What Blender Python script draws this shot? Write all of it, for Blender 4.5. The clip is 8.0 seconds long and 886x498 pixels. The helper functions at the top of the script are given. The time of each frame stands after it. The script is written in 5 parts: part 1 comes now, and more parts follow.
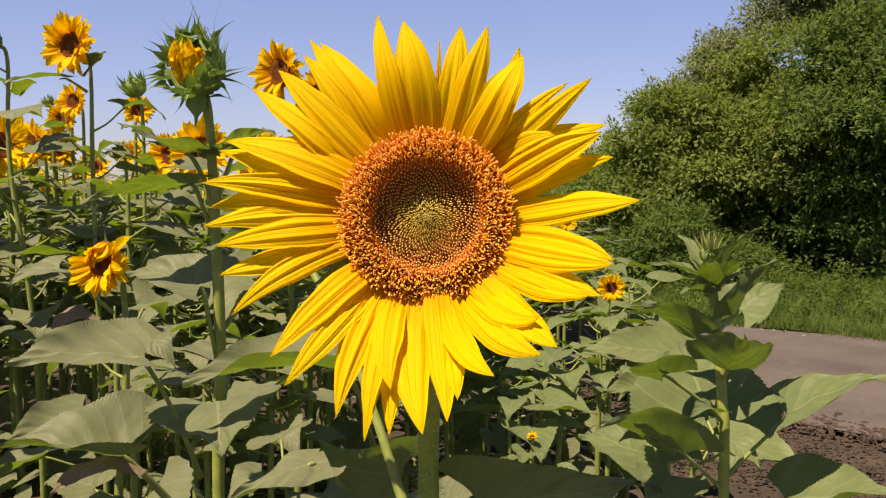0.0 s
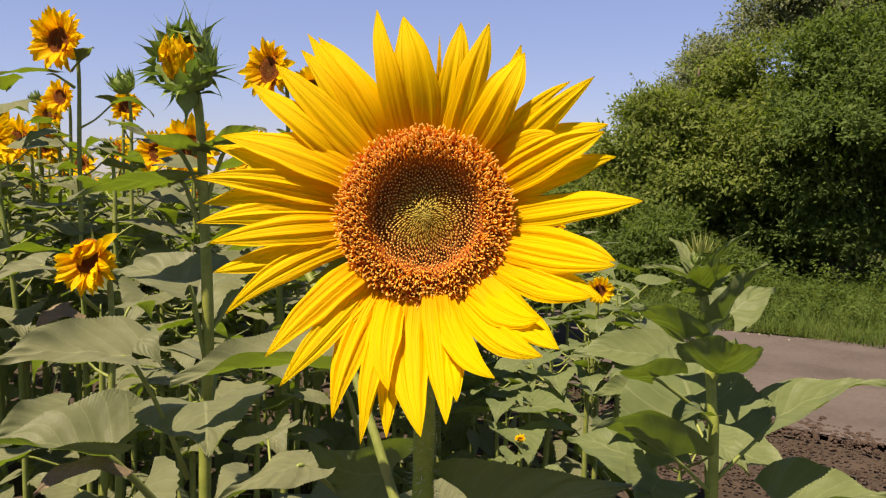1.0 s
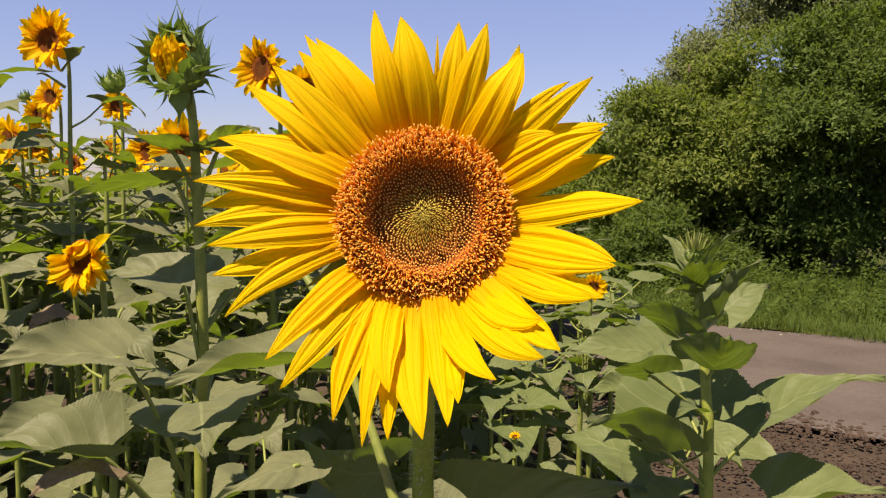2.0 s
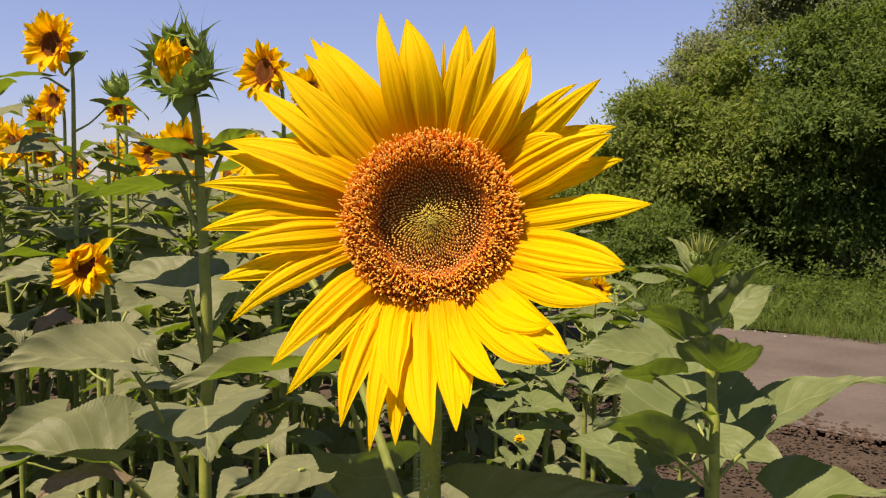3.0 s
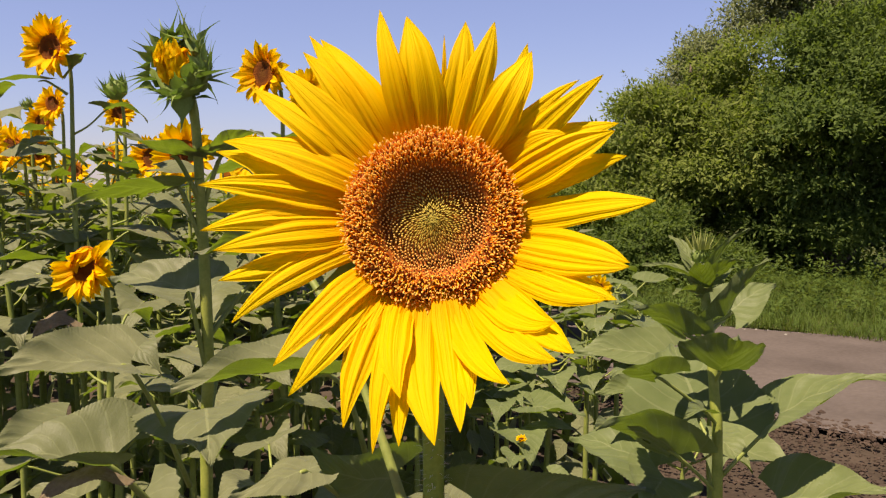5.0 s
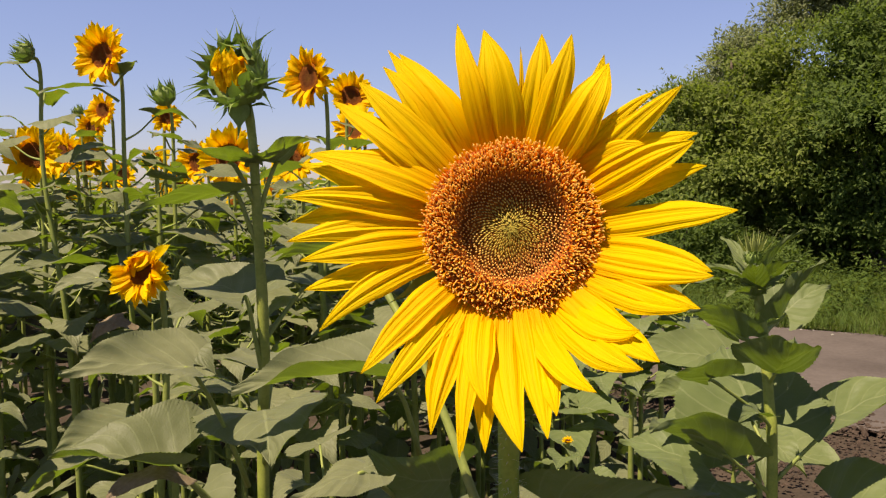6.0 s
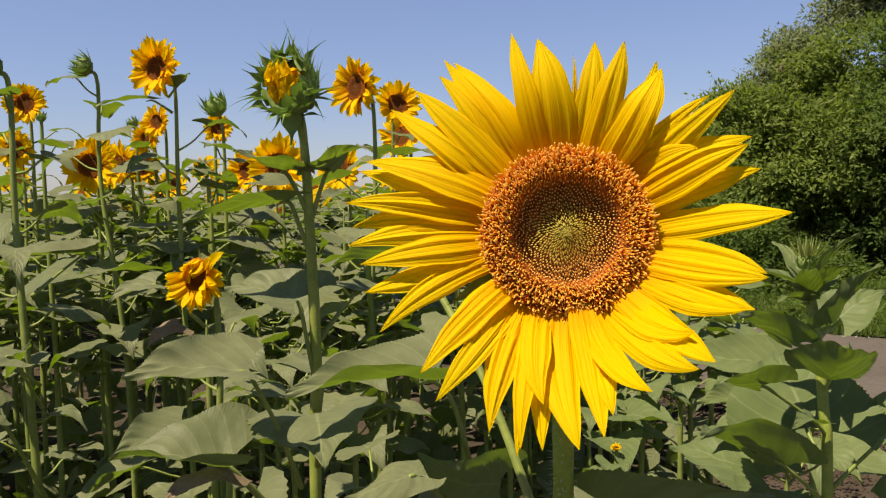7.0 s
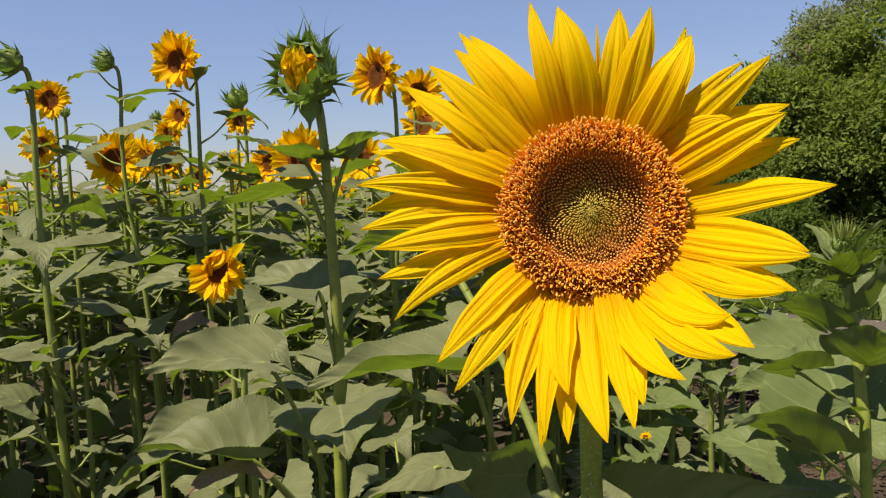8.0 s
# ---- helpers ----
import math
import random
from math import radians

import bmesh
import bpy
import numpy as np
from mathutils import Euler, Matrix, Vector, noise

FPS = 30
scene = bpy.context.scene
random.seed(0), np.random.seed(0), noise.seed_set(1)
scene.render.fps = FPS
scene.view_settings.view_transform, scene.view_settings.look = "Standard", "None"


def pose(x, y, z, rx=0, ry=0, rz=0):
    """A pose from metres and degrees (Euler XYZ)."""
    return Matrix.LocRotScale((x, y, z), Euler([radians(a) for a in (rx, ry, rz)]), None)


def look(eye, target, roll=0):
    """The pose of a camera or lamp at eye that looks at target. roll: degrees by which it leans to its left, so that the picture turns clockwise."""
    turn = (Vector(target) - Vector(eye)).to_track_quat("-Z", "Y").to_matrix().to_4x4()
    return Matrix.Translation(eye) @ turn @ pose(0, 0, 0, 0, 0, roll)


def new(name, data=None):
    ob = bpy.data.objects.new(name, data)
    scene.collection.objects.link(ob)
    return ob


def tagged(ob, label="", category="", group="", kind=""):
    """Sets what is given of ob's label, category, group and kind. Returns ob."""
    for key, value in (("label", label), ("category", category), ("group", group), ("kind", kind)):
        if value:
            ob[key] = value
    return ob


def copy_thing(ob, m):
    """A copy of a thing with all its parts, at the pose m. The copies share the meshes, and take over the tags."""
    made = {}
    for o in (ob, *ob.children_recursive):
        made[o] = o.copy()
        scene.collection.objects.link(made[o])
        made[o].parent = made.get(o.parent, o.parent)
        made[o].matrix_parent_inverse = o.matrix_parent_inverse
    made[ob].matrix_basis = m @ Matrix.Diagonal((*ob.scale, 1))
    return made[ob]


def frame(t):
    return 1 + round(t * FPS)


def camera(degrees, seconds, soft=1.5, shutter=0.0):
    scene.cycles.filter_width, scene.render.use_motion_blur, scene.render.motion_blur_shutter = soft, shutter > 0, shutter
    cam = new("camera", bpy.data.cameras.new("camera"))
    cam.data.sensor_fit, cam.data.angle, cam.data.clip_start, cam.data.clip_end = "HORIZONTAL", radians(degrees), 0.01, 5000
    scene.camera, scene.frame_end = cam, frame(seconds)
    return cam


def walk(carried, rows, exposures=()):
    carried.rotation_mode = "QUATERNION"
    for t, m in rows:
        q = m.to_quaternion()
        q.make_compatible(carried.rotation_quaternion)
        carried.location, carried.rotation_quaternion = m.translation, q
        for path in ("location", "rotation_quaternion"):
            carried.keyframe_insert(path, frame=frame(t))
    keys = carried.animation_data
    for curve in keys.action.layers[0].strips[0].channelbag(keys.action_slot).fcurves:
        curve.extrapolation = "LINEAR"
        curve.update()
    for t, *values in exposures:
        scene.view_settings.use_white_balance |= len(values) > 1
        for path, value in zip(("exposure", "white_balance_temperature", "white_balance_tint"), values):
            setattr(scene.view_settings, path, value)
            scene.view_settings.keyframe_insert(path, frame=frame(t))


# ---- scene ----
cam = camera(57.2, 8.0, soft=1.25)
PATH = [
    (0, (0.0030, 0.0824, 1.5004), (0.0007, 2.0761, 1.3421), 0.12),
    (0.5, (-0.0068, 0.0827, 1.5025), (0.0048, 2.0776, 1.3611), 0.54),
    (1, (-0.0031, 0.0898, 1.4987), (0.0254, 2.0836, 1.3440), 0.77),
    (1.5, (-0.0070, 0.0921, 1.4984), (0.0395, 2.0847, 1.3331), 0.67),
    (1.7, (-0.0076, 0.0910, 1.5009), (0.0386, 2.0840, 1.3399), 0.52),
    (2.8, (-0.0043, 0.0934, 1.4994), (0.0439, 2.0863, 1.3380), 0.37),
    (3, (-0.0092, 0.0939, 1.5010), (0.0312, 2.0875, 1.3461), 0.24),
    (3.5, (-0.0129, 0.0926, 1.5004), (0.0346, 2.0860, 1.3441), 0.31),
    (4, (-0.0068, 0.0903, 1.4996), (0.0375, 2.0833, 1.3383), -0.05),
    (4.2, (-0.0070, 0.0927, 1.4996), (0.0444, 2.0859, 1.3425), 0.08),
    (5.3, (-0.0128, 0.0979, 1.5002), (0.0252, 2.0917, 1.3468), -0.25),
    (5.5, (-0.0156, 0.0973, 1.5012), (0.0224, 2.0909, 1.3461), -0.37),
    (6, (-0.0338, 0.0894, 1.5058), (-0.0829, 2.0830, 1.3529), -0.69),
    (6.5, (-0.0425, 0.0750, 1.5070), (-0.1603, 2.0669, 1.3718), -0.67),
    (7, (-0.0401, 0.0762, 1.5049), (-0.1975, 2.0655, 1.3711), -1.15),
    (7.5, (-0.0552, 0.0829, 1.5035), (-0.1936, 2.0731, 1.3616), -1.92),
    (8, (-0.0377, 0.1009, 1.4991), (-0.2583, 2.0826, 1.3432), -2.16),
]
walk(cam, [(t, look(eye, target, roll)) for t, eye, target, roll in PATH], [(0, 1.02, 6950, 16), (3, 1.02, 7000, 17), (5.5, 1.03, 7050, 18), (6.6, 0.875, 6830, 8), (8, 0.84, 6680, 4)])

# ---- light ----
SUN_EL, SUN_AZ = 64.0, 229.0          # degrees; azimuth clockwise from +y
world = bpy.data.worlds.new("world")
scene.world = world
world.use_nodes = True
wt = world.node_tree
sky = wt.nodes.new("ShaderNodeTexSky")
sky.sky_type, sky.sun_disc = "NISHITA", False
sky.sun_elevation, sky.sun_rotation = radians(SUN_EL), radians(SUN_AZ)
sky.air_density, sky.dust_density, sky.ozone_density = 1.0, 0.3, 4.0
tint = wt.nodes.new("ShaderNodeMix")
tint.data_type, tint.blend_type = "RGBA", "MULTIPLY"
tint.inputs[0].default_value = 1.0
rise_of = wt.nodes.new("ShaderNodeSeparateXYZ")
wt.links.new(wt.nodes.new("ShaderNodeTexCoord").outputs["Generated"], rise_of.inputs[0])
haze = wt.nodes.new("ShaderNodeValToRGB")
haze.color_ramp.elements[0].color, haze.color_ramp.elements[1].color = (0.74, 0.68, 0.84, 1), (1.19, 0.98, 1.08, 1)
haze.color_ramp.elements[1].position = 0.3
haze.color_ramp.elements.new(0.5).color = (0.72, 0.60, 0.66, 1)
haze.color_ramp.elements.new(0.85).color = (0.40, 0.36, 0.41, 1)      # a hazy day: the sky deepens overhead
wt.links.new(rise_of.outputs[2], haze.inputs[0])
wt.links.new(haze.outputs[0], tint.inputs[7])
wt.links.new(sky.outputs[0], tint.inputs[6])
wt.links.new(tint.outputs[2], wt.nodes["Background"].inputs[0])
wt.nodes["Background"].inputs[1].default_value = 0.07
el, az = radians(SUN_EL), radians(SUN_AZ)
sun_way = Vector((math.sin(az) * math.cos(el), math.cos(az) * math.cos(el), math.sin(el)))
lamp = bpy.data.lights.new("sun", "SUN")
lamp.energy, lamp.angle, lamp.color = 4.7, radians(0.5), (1.0, 0.88, 0.68)
sun = new("sun", lamp)
sun.matrix_world = look(sun_way * 50, (0, 0, 0))

rng = np.random.default_rng(7)
GOLD = math.pi * (3 - math.sqrt(5))


# ---- materials ----
def material(name, rough=0.6, spec=0.4):
    m = bpy.data.materials.new(name)
    m.use_nodes = True
    b = m.node_tree.nodes["Principled BSDF"]
    b.inputs["Roughness"].default_value = rough
    b.inputs["Specular IOR Level"].default_value = spec
    return m, m.node_tree, b


def node(t, kind, **values):
    n = t.nodes.new(kind)
    for key, value in values.items():
        n.inputs[key.replace("_", " ")].default_value = value
    return n


def ramp(t, source, stops):
    n = t.nodes.new("ShaderNodeValToRGB")
    while len(n.color_ramp.elements) < len(stops):
        n.color_ramp.elements.new(0.5)
    for e, (p, c) in zip(n.color_ramp.elements, stops):
        e.position, e.color = p, (*c, 1)
    t.links.new(source, n.inputs[0])
    return n.outputs[0]


def mixed(t, kind, fac, a, b):
    n = t.nodes.new("ShaderNodeMix")
    n.data_type, n.blend_type = "RGBA", kind
    for socket, value in ((n.inputs[0], fac), (n.inputs[6], a), (n.inputs[7], b)):
        if isinstance(value, bpy.types.NodeSocket):
            t.links.new(value, socket)
        else:
            socket.default_value = value if isinstance(value, float) else (*value, 1)
    return n.outputs[2]


def calc(t, op, a, b=0.0):
    n = t.nodes.new("ShaderNodeMath")
    n.operation = op
    for socket, value in zip(n.inputs, (a, b)):
        if isinstance(value, bpy.types.NodeSocket):
            t.links.new(value, socket)
        else:
            socket.default_value = value
    return n.outputs[0]


def grain(t, scale, detail=4.0, coord="Object"):
    n = node(t, "ShaderNodeTexNoise", Scale=scale, Detail=detail)
    t.links.new(t.nodes.new("ShaderNodeTexCoord").outputs[coord], n.inputs["Vector"])
    return n.outputs["Fac"]


def bump(t, b, height, strength, distance):
    n = node(t, "ShaderNodeBump", Strength=strength, Distance=distance)
    t.links.new(height, n.inputs["Height"])
    t.links.new(n.outputs[0], b.inputs["Normal"])
    return n.outputs[0]


def thin(m, colour, fac, normal=None):
    """Lets light through a leaf or petal."""
    t = m.node_tree
    tr = t.nodes.new("ShaderNodeBsdfTranslucent")
    if isinstance(colour, bpy.types.NodeSocket):
        t.links.new(colour, tr.inputs[0])
    else:
        tr.inputs[0].default_value = (*colour, 1)
    if normal:
        t.links.new(normal, tr.inputs["Normal"])
    mix = t.nodes.new("ShaderNodeMixShader")
    mix.inputs[0].default_value = fac
    t.links.new(t.nodes["Principled BSDF"].outputs[0], mix.inputs[1])
    t.links.new(tr.outputs[0], mix.inputs[2])
    t.links.new(mix.outputs[0], t.nodes["Material Output"].inputs[0])


def uv_axes(t):
    s = t.nodes.new("ShaderNodeSeparateXYZ")
    t.links.new(t.nodes.new("ShaderNodeUVMap").outputs[0], s.inputs[0])
    return s.outputs[0], s.outputs[1]


def rand(t):
    return t.nodes.new("ShaderNodeObjectInfo").outputs["Random"]


def leaf_material(name, low, high, through_colour, fac, rough=0.5, spec=0.45):
    m, t, b = material(name, rough, spec)
    u, v = uv_axes(t)
    side = calc(t, "ABSOLUTE", calc(t, "SUBTRACT", u, 0.5))
    wave = calc(t, "FRACT", calc(t, "MULTIPLY", calc(t, "SUBTRACT", v, calc(t, "MULTIPLY", side, 0.75)), 7.0))
    lateral = calc(t, "LESS_THAN", calc(t, "ABSOLUTE", calc(t, "SUBTRACT", wave, 0.5)), 0.045)
    rib = calc(t, "LESS_THAN", side, 0.012)
    vein = calc(t, "MAXIMUM", calc(t, "MULTIPLY", lateral, 0.55), rib)
    blotch = grain(t, 9.0, 5.0)
    fine = grain(t, 160.0, 3.0)
    body = mixed(t, "MIX", blotch, low, high)
    body = mixed(t, "MULTIPLY", 0.5, body, ramp(t, rand(t), [(0, (0.62, 0.7, 0.6)), (1, (1.0, 1.0, 0.95))]))
    body = mixed(t, "MIX", calc(t, "MULTIPLY", vein, 0.4), body, (0.27, 0.29, 0.15))
    t.links.new(body, b.inputs["Base Color"])
    puff = calc(t, "ADD", calc(t, "MULTIPLY", calc(t, "COSINE", calc(t, "MULTIPLY", wave, 6.283)), -0.18), calc(t, "MULTIPLY", fine, 0.10))
    cells = node(t, "ShaderNodeTexVoronoi", Scale=24.0)
    cells.feature = "DISTANCE_TO_EDGE"
    t.links.new(t.nodes.new("ShaderNodeTexCoord").outputs["Object"], cells.inputs["Vector"])
    puff = calc(t, "ADD", puff, calc(t, "MULTIPLY", calc(t, "MINIMUM", cells.outputs["Distance"], 0.2), 0.25))
    b.inputs["Sheen Weight"].default_value, b.inputs["Sheen Roughness"].default_value = 0.07, 0.45      # fine hairs
    b.inputs["Sheen Tint"].default_value = (0.92, 1.0, 0.9, 1)
    nrm = bump(t, b, calc(t, "SUBTRACT", puff, calc(t, "MULTIPLY", vein, 0.6)), 0.4, 0.005)
    thin(m, through_colour, fac, nrm)
    return m


M_LEAF = leaf_material("leaf_green", (0.122, 0.129, 0.066), (0.195, 0.201, 0.115), (0.26, 0.40, 0.014), 0.24, 0.5, 0.2)
M_YOUNG = leaf_material("leaf_fresh_green", (0.100, 0.130, 0.047), (0.170, 0.195, 0.085), (0.22, 0.34, 0.012), 0.22, 0.5, 0.2)


def petal_material():
    m, t, b = material("petal_yellow", 0.65, 0.12)
    u, v = uv_axes(t)
    base = ramp(t, v, [(0.0, (0.82, 0.385, 0.001)), (0.3, (0.88, 0.56, 0.001)), (1.0, (0.89, 0.64, 0.003))])
    base = mixed(t, "MULTIPLY", 0.3, base, ramp(t, rand(t), [(0, (0.96, 0.84, 0.7)), (1, (1, 1, 1))]))
    mottled = calc(t, "MULTIPLY", grain(t, 55.0, 4.0), 0.25)
    base = mixed(t, "MIX", mottled, base, (0.88, 0.56, 0.0))
    t.links.new(base, b.inputs["Base Color"])
    n = node(t, "ShaderNodeTexNoise", Scale=1.0, Detail=3.0)
    c = t.nodes.new("ShaderNodeCombineXYZ")
    t.links.new(calc(t, "MULTIPLY", u, 20.0), c.inputs[0])
    t.links.new(calc(t, "MULTIPLY", v, 1.1), c.inputs[1])
    t.links.new(rand(t), c.inputs[2])
    t.links.new(c.outputs[0], n.inputs["Vector"])
    nrm = bump(t, b, n.outputs["Fac"], 0.7, 0.0015)
    thin(m, mixed(t, "MULTIPLY", 1.0, base, (1.0, 0.94, 0.2)), 0.46, nrm)
    return m


M_PETAL = petal_material()


def plain(name, low, high, scale, rough=0.7, height=0.3, distance=0.002, spec=0.3, through_colour=None, fac=0.3, fine=8.0):
    m, t, b = material(name, rough, spec)
    big, small = grain(t, scale), grain(t, scale * fine)
    f = calc(t, "ADD", calc(t, "MULTIPLY", big, 0.65), calc(t, "MULTIPLY", small, 0.35))
    t.links.new(ramp(t, f, [(0.32, low), (0.68, high)]), b.inputs["Base Color"])
    nrm = bump(t, b, f, height, distance)
    if through_colour:
        thin(m, through_colour, fac, nrm)
    return m


def tipped(name, stops, rough=0.6):
    """Colours that run along a small piece from its base to its tip."""
    m, t, b = material(name, rough, 0.3)
    u, v = uv_axes(t)
    c = ramp(t, v, stops)
    c = mixed(t, "MULTIPLY", 0.5, c, ramp(t, t.nodes.new("ShaderNodeNewGeometry").outputs["Random Per Island"], [(0, (0.7, 0.65, 0.6)), (1, (1, 1, 1))]))
    t.links.new(c, b.inputs["Base Color"])
    thin(m, c, 0.4)
    return m


M_STEM = plain("stem_green", (0.17, 0.21, 0.034), (0.295, 0.32, 0.065), 30.0, 0.55, 0.6, 0.001)
M_STALK = plain("stalk_green", (0.15, 0.19, 0.04), (0.255, 0.285, 0.07), 30.0, 0.55, 0.6, 0.001)
M_STEM_OLD = plain("stem_deep_green", (0.14, 0.205, 0.02), (0.25, 0.32, 0.045), 45.0, 0.55, 0.8, 0.0012)
M_BRACT = plain("bract_green", (0.12, 0.175, 0.035), (0.23, 0.30, 0.08), 60.0, 0.6, 0.4, 0.001, 0.3, (0.15, 0.26, 0.03), 0.25)
M_PALE = plain("bract_pale", (0.20, 0.24, 0.06), (0.32, 0.34, 0.11), 60.0, 0.6, 0.2, 0.001, 0.3, (0.3, 0.36, 0.06), 0.3)
M_DISC = plain("disc_brown", (0.16, 0.040, 0.003), (0.42, 0.12, 0.006), 260.0, 0.8, 0.6, 0.001)
M_DISC_FAR, disc_tree, disc_shader = material("disc_rust", 0.85, 0.15)
disc_ring = ramp(disc_tree, uv_axes(disc_tree)[1], [(0.2, (0.50, 0.19, 0.010)), (0.5, (0.36, 0.11, 0.008)), (0.75, (0.13, 0.036, 0.005)), (1.0, (0.15, 0.06, 0.008))])
disc_spots = grain(disc_tree, 38.0, 3.0)
disc_tree.links.new(mixed(disc_tree, "MULTIPLY", 0.8, disc_ring, ramp(disc_tree, disc_spots, [(0.3, (0.5, 0.45, 0.4)), (0.65, (1, 1, 1))])), disc_shader.inputs["Base Color"])
bump(disc_tree, disc_shader, disc_spots, 0.9, 0.006)
M_RING = tipped("floret_orange", [(0.0, (0.50, 0.10, 0.002)), (0.4, (0.92, 0.33, 0.003)), (0.8, (1.0, 0.52, 0.012)), (1.0, (1.0, 0.70, 0.16))])


def inner_material():
    """The closed florets: lime in the middle of the disc, dark brown with pale tips further out."""
    m, t, b = material("floret_inner", 0.6, 0.3)
    u, v = uv_axes(t)
    low = ramp(t, u, [(0.0, (0.12, 0.095, 0.006)), (0.32, (0.15, 0.085, 0.005)), (0.48, (0.055, 0.018, 0.003)), (0.62, (0.13, 0.042, 0.004))])
    tip = ramp(t, u, [(0.0, (0.24, 0.20, 0.02)), (0.34, (0.60, 0.44, 0.07)), (0.48, (0.78, 0.50, 0.12)), (0.62, (0.88, 0.46, 0.10))])
    c = mixed(t, "MIX", ramp(t, v, [(0.66, (0, 0, 0)), (0.92, (1, 1, 1))]), low, tip)
    t.links.new(c, b.inputs["Base Color"])
    return m


M_INNER = inner_material()
M_HAIR = plain("stem_hair", (0.4, 0.42, 0.25), (0.55, 0.57, 0.38), 50.0, 0.6, 0.1)
M_WILT = plain("leaf_wilted", (0.16, 0.12, 0.07), (0.27, 0.21, 0.14), 14.0, 0.7, 0.4, 0.002, 0.2, (0.25, 0.18, 0.05), 0.2)
M_SOIL = plain("soil_brown", (0.034, 0.026, 0.020), (0.075, 0.056, 0.043), 2.2, 0.95, 0.9, 0.03, 0.1, fine=14.0)
M_CLOD = plain("clod_brown", (0.034, 0.024, 0.019), (0.09, 0.064, 0.05), 14.0, 0.95, 0.8, 0.01, 0.1)
M_ROAD = plain("road_dirt", (0.070, 0.058, 0.053), (0.118, 0.099, 0.092), 1.3, 0.95, 0.5, 0.012, 0.1, fine=22.0)
M_GRASS = plain("grass_green", (0.036, 0.074, 0.012), (0.105, 0.152, 0.030), 3.0, 0.7, 0.1, 0.001, 0.2, (0.16, 0.22, 0.03), 0.35)
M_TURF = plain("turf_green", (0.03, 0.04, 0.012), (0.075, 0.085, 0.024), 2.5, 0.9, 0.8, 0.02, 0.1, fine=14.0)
M_STONE = plain("stone_pale", (0.2, 0.19, 0.16), (0.36, 0.34, 0.3), 20.0, 0.85, 0.4, 0.003, 0.2)
M_BARK = plain("bark_grey", (0.05, 0.04, 0.03), (0.14, 0.11, 0.085), 12.0, 0.9, 0.9, 0.02, 0.1)


def tree_leaf(name, low, high, tr, fac=0.2):
    m, t, b = material(name, 0.7, 0.15)
    isle = t.nodes.new("ShaderNodeNewGeometry").outputs["Random Per Island"]
    c = mixed(t, "MIX", isle, low, high)
    c = mixed(t, "MULTIPLY", 0.6, c, ramp(t, grain(t, 0.9, 3.0), [(0.3, (0.6, 0.65, 0.6)), (0.7, (1, 1, 0.9))]))
    t.links.new(c, b.inputs["Base Color"])
    thin(m, tr, fac)
    return m


M_TREE_DARK = tree_leaf("foliage_dark_green", (0.062, 0.098, 0.022), (0.118, 0.166, 0.040), (0.16, 0.24, 0.028), 0.4)
M_TREE = tree_leaf("foliage_green", (0.095, 0.130, 0.028), (0.20, 0.235, 0.058), (0.22, 0.31, 0.03), 0.4)
M_TREE_GREY = tree_leaf("foliage_grey_green", (0.14, 0.16, 0.08), (0.23, 0.25, 0.13), (0.26, 0.32, 0.10), 0.34)


# ---- shaping ----
def mesh_of(name, verts, faces, uvs, mat, smooth=True):
    me = bpy.data.meshes.new(name)
    me.from_pydata([tuple(map(float, v)) for v in verts], [], faces)
    if uvs is not None:
        layer = me.uv_layers.new(name="UVMap")
        loop_verts = np.empty(len(me.loops), dtype=np.int32)
        me.loops.foreach_get("vertex_index", loop_verts)
        layer.data.foreach_set("uv", np.asarray(uvs, dtype=np.float32)[loop_verts].ravel())
    me.materials.append(mat)
    if smooth:
        me.polygons.foreach_set("use_smooth", [True] * len(me.polygons))
    me.update()
    return me


def grid_faces(nv, nu, wrap=False):
    f = []
    for j in range(nv - 1):
        for i in range(nu if wrap else nu - 1):
            k = (i + 1) % nu
            f.append((j * nu + i, j * nu + k, (j + 1) * nu + k, (j + 1) * nu + i))
    return f


def grid_uv(nv, nu):
    v, u = np.meshgrid(np.linspace(0, 1, nv), np.linspace(0, 1, nu), indexing="ij")
    return np.stack([u.ravel(), v.ravel()], 1)


def part(name, me, parent, m=None, label=""):
    ob = new(name, me)
    ob.parent = parent
    if m is not None:
        ob.matrix_basis = m
    return tagged(ob, label)


def thing(name, x, y, z=0.0, label="", category="", group="", kind=""):
    ob = new(name)
    ob.matrix_basis = pose(x, y, z)
    ob.empty_display_size = 0.05
    return tagged(ob, label, category, group, kind)


def spline(points, n):
    """A smooth run of n points through the given ones."""
    p = [np.array(q, float) for q in points]
    p = [2 * p[0] - p[1]] + p + [2 * p[-1] - p[-2]]
    out = []
    for s in np.linspace(0, len(p) - 3 - 1e-6, n):
        i = int(s)
        t = s - i
        a, b, c, d = p[i:i + 4]
        out.append(0.5 * (2 * b + (c - a) * t + (2 * a - 5 * b + 4 * c - d) * t * t + (3 * b - a - 3 * c + d) * t ** 3))
    return np.array(out)


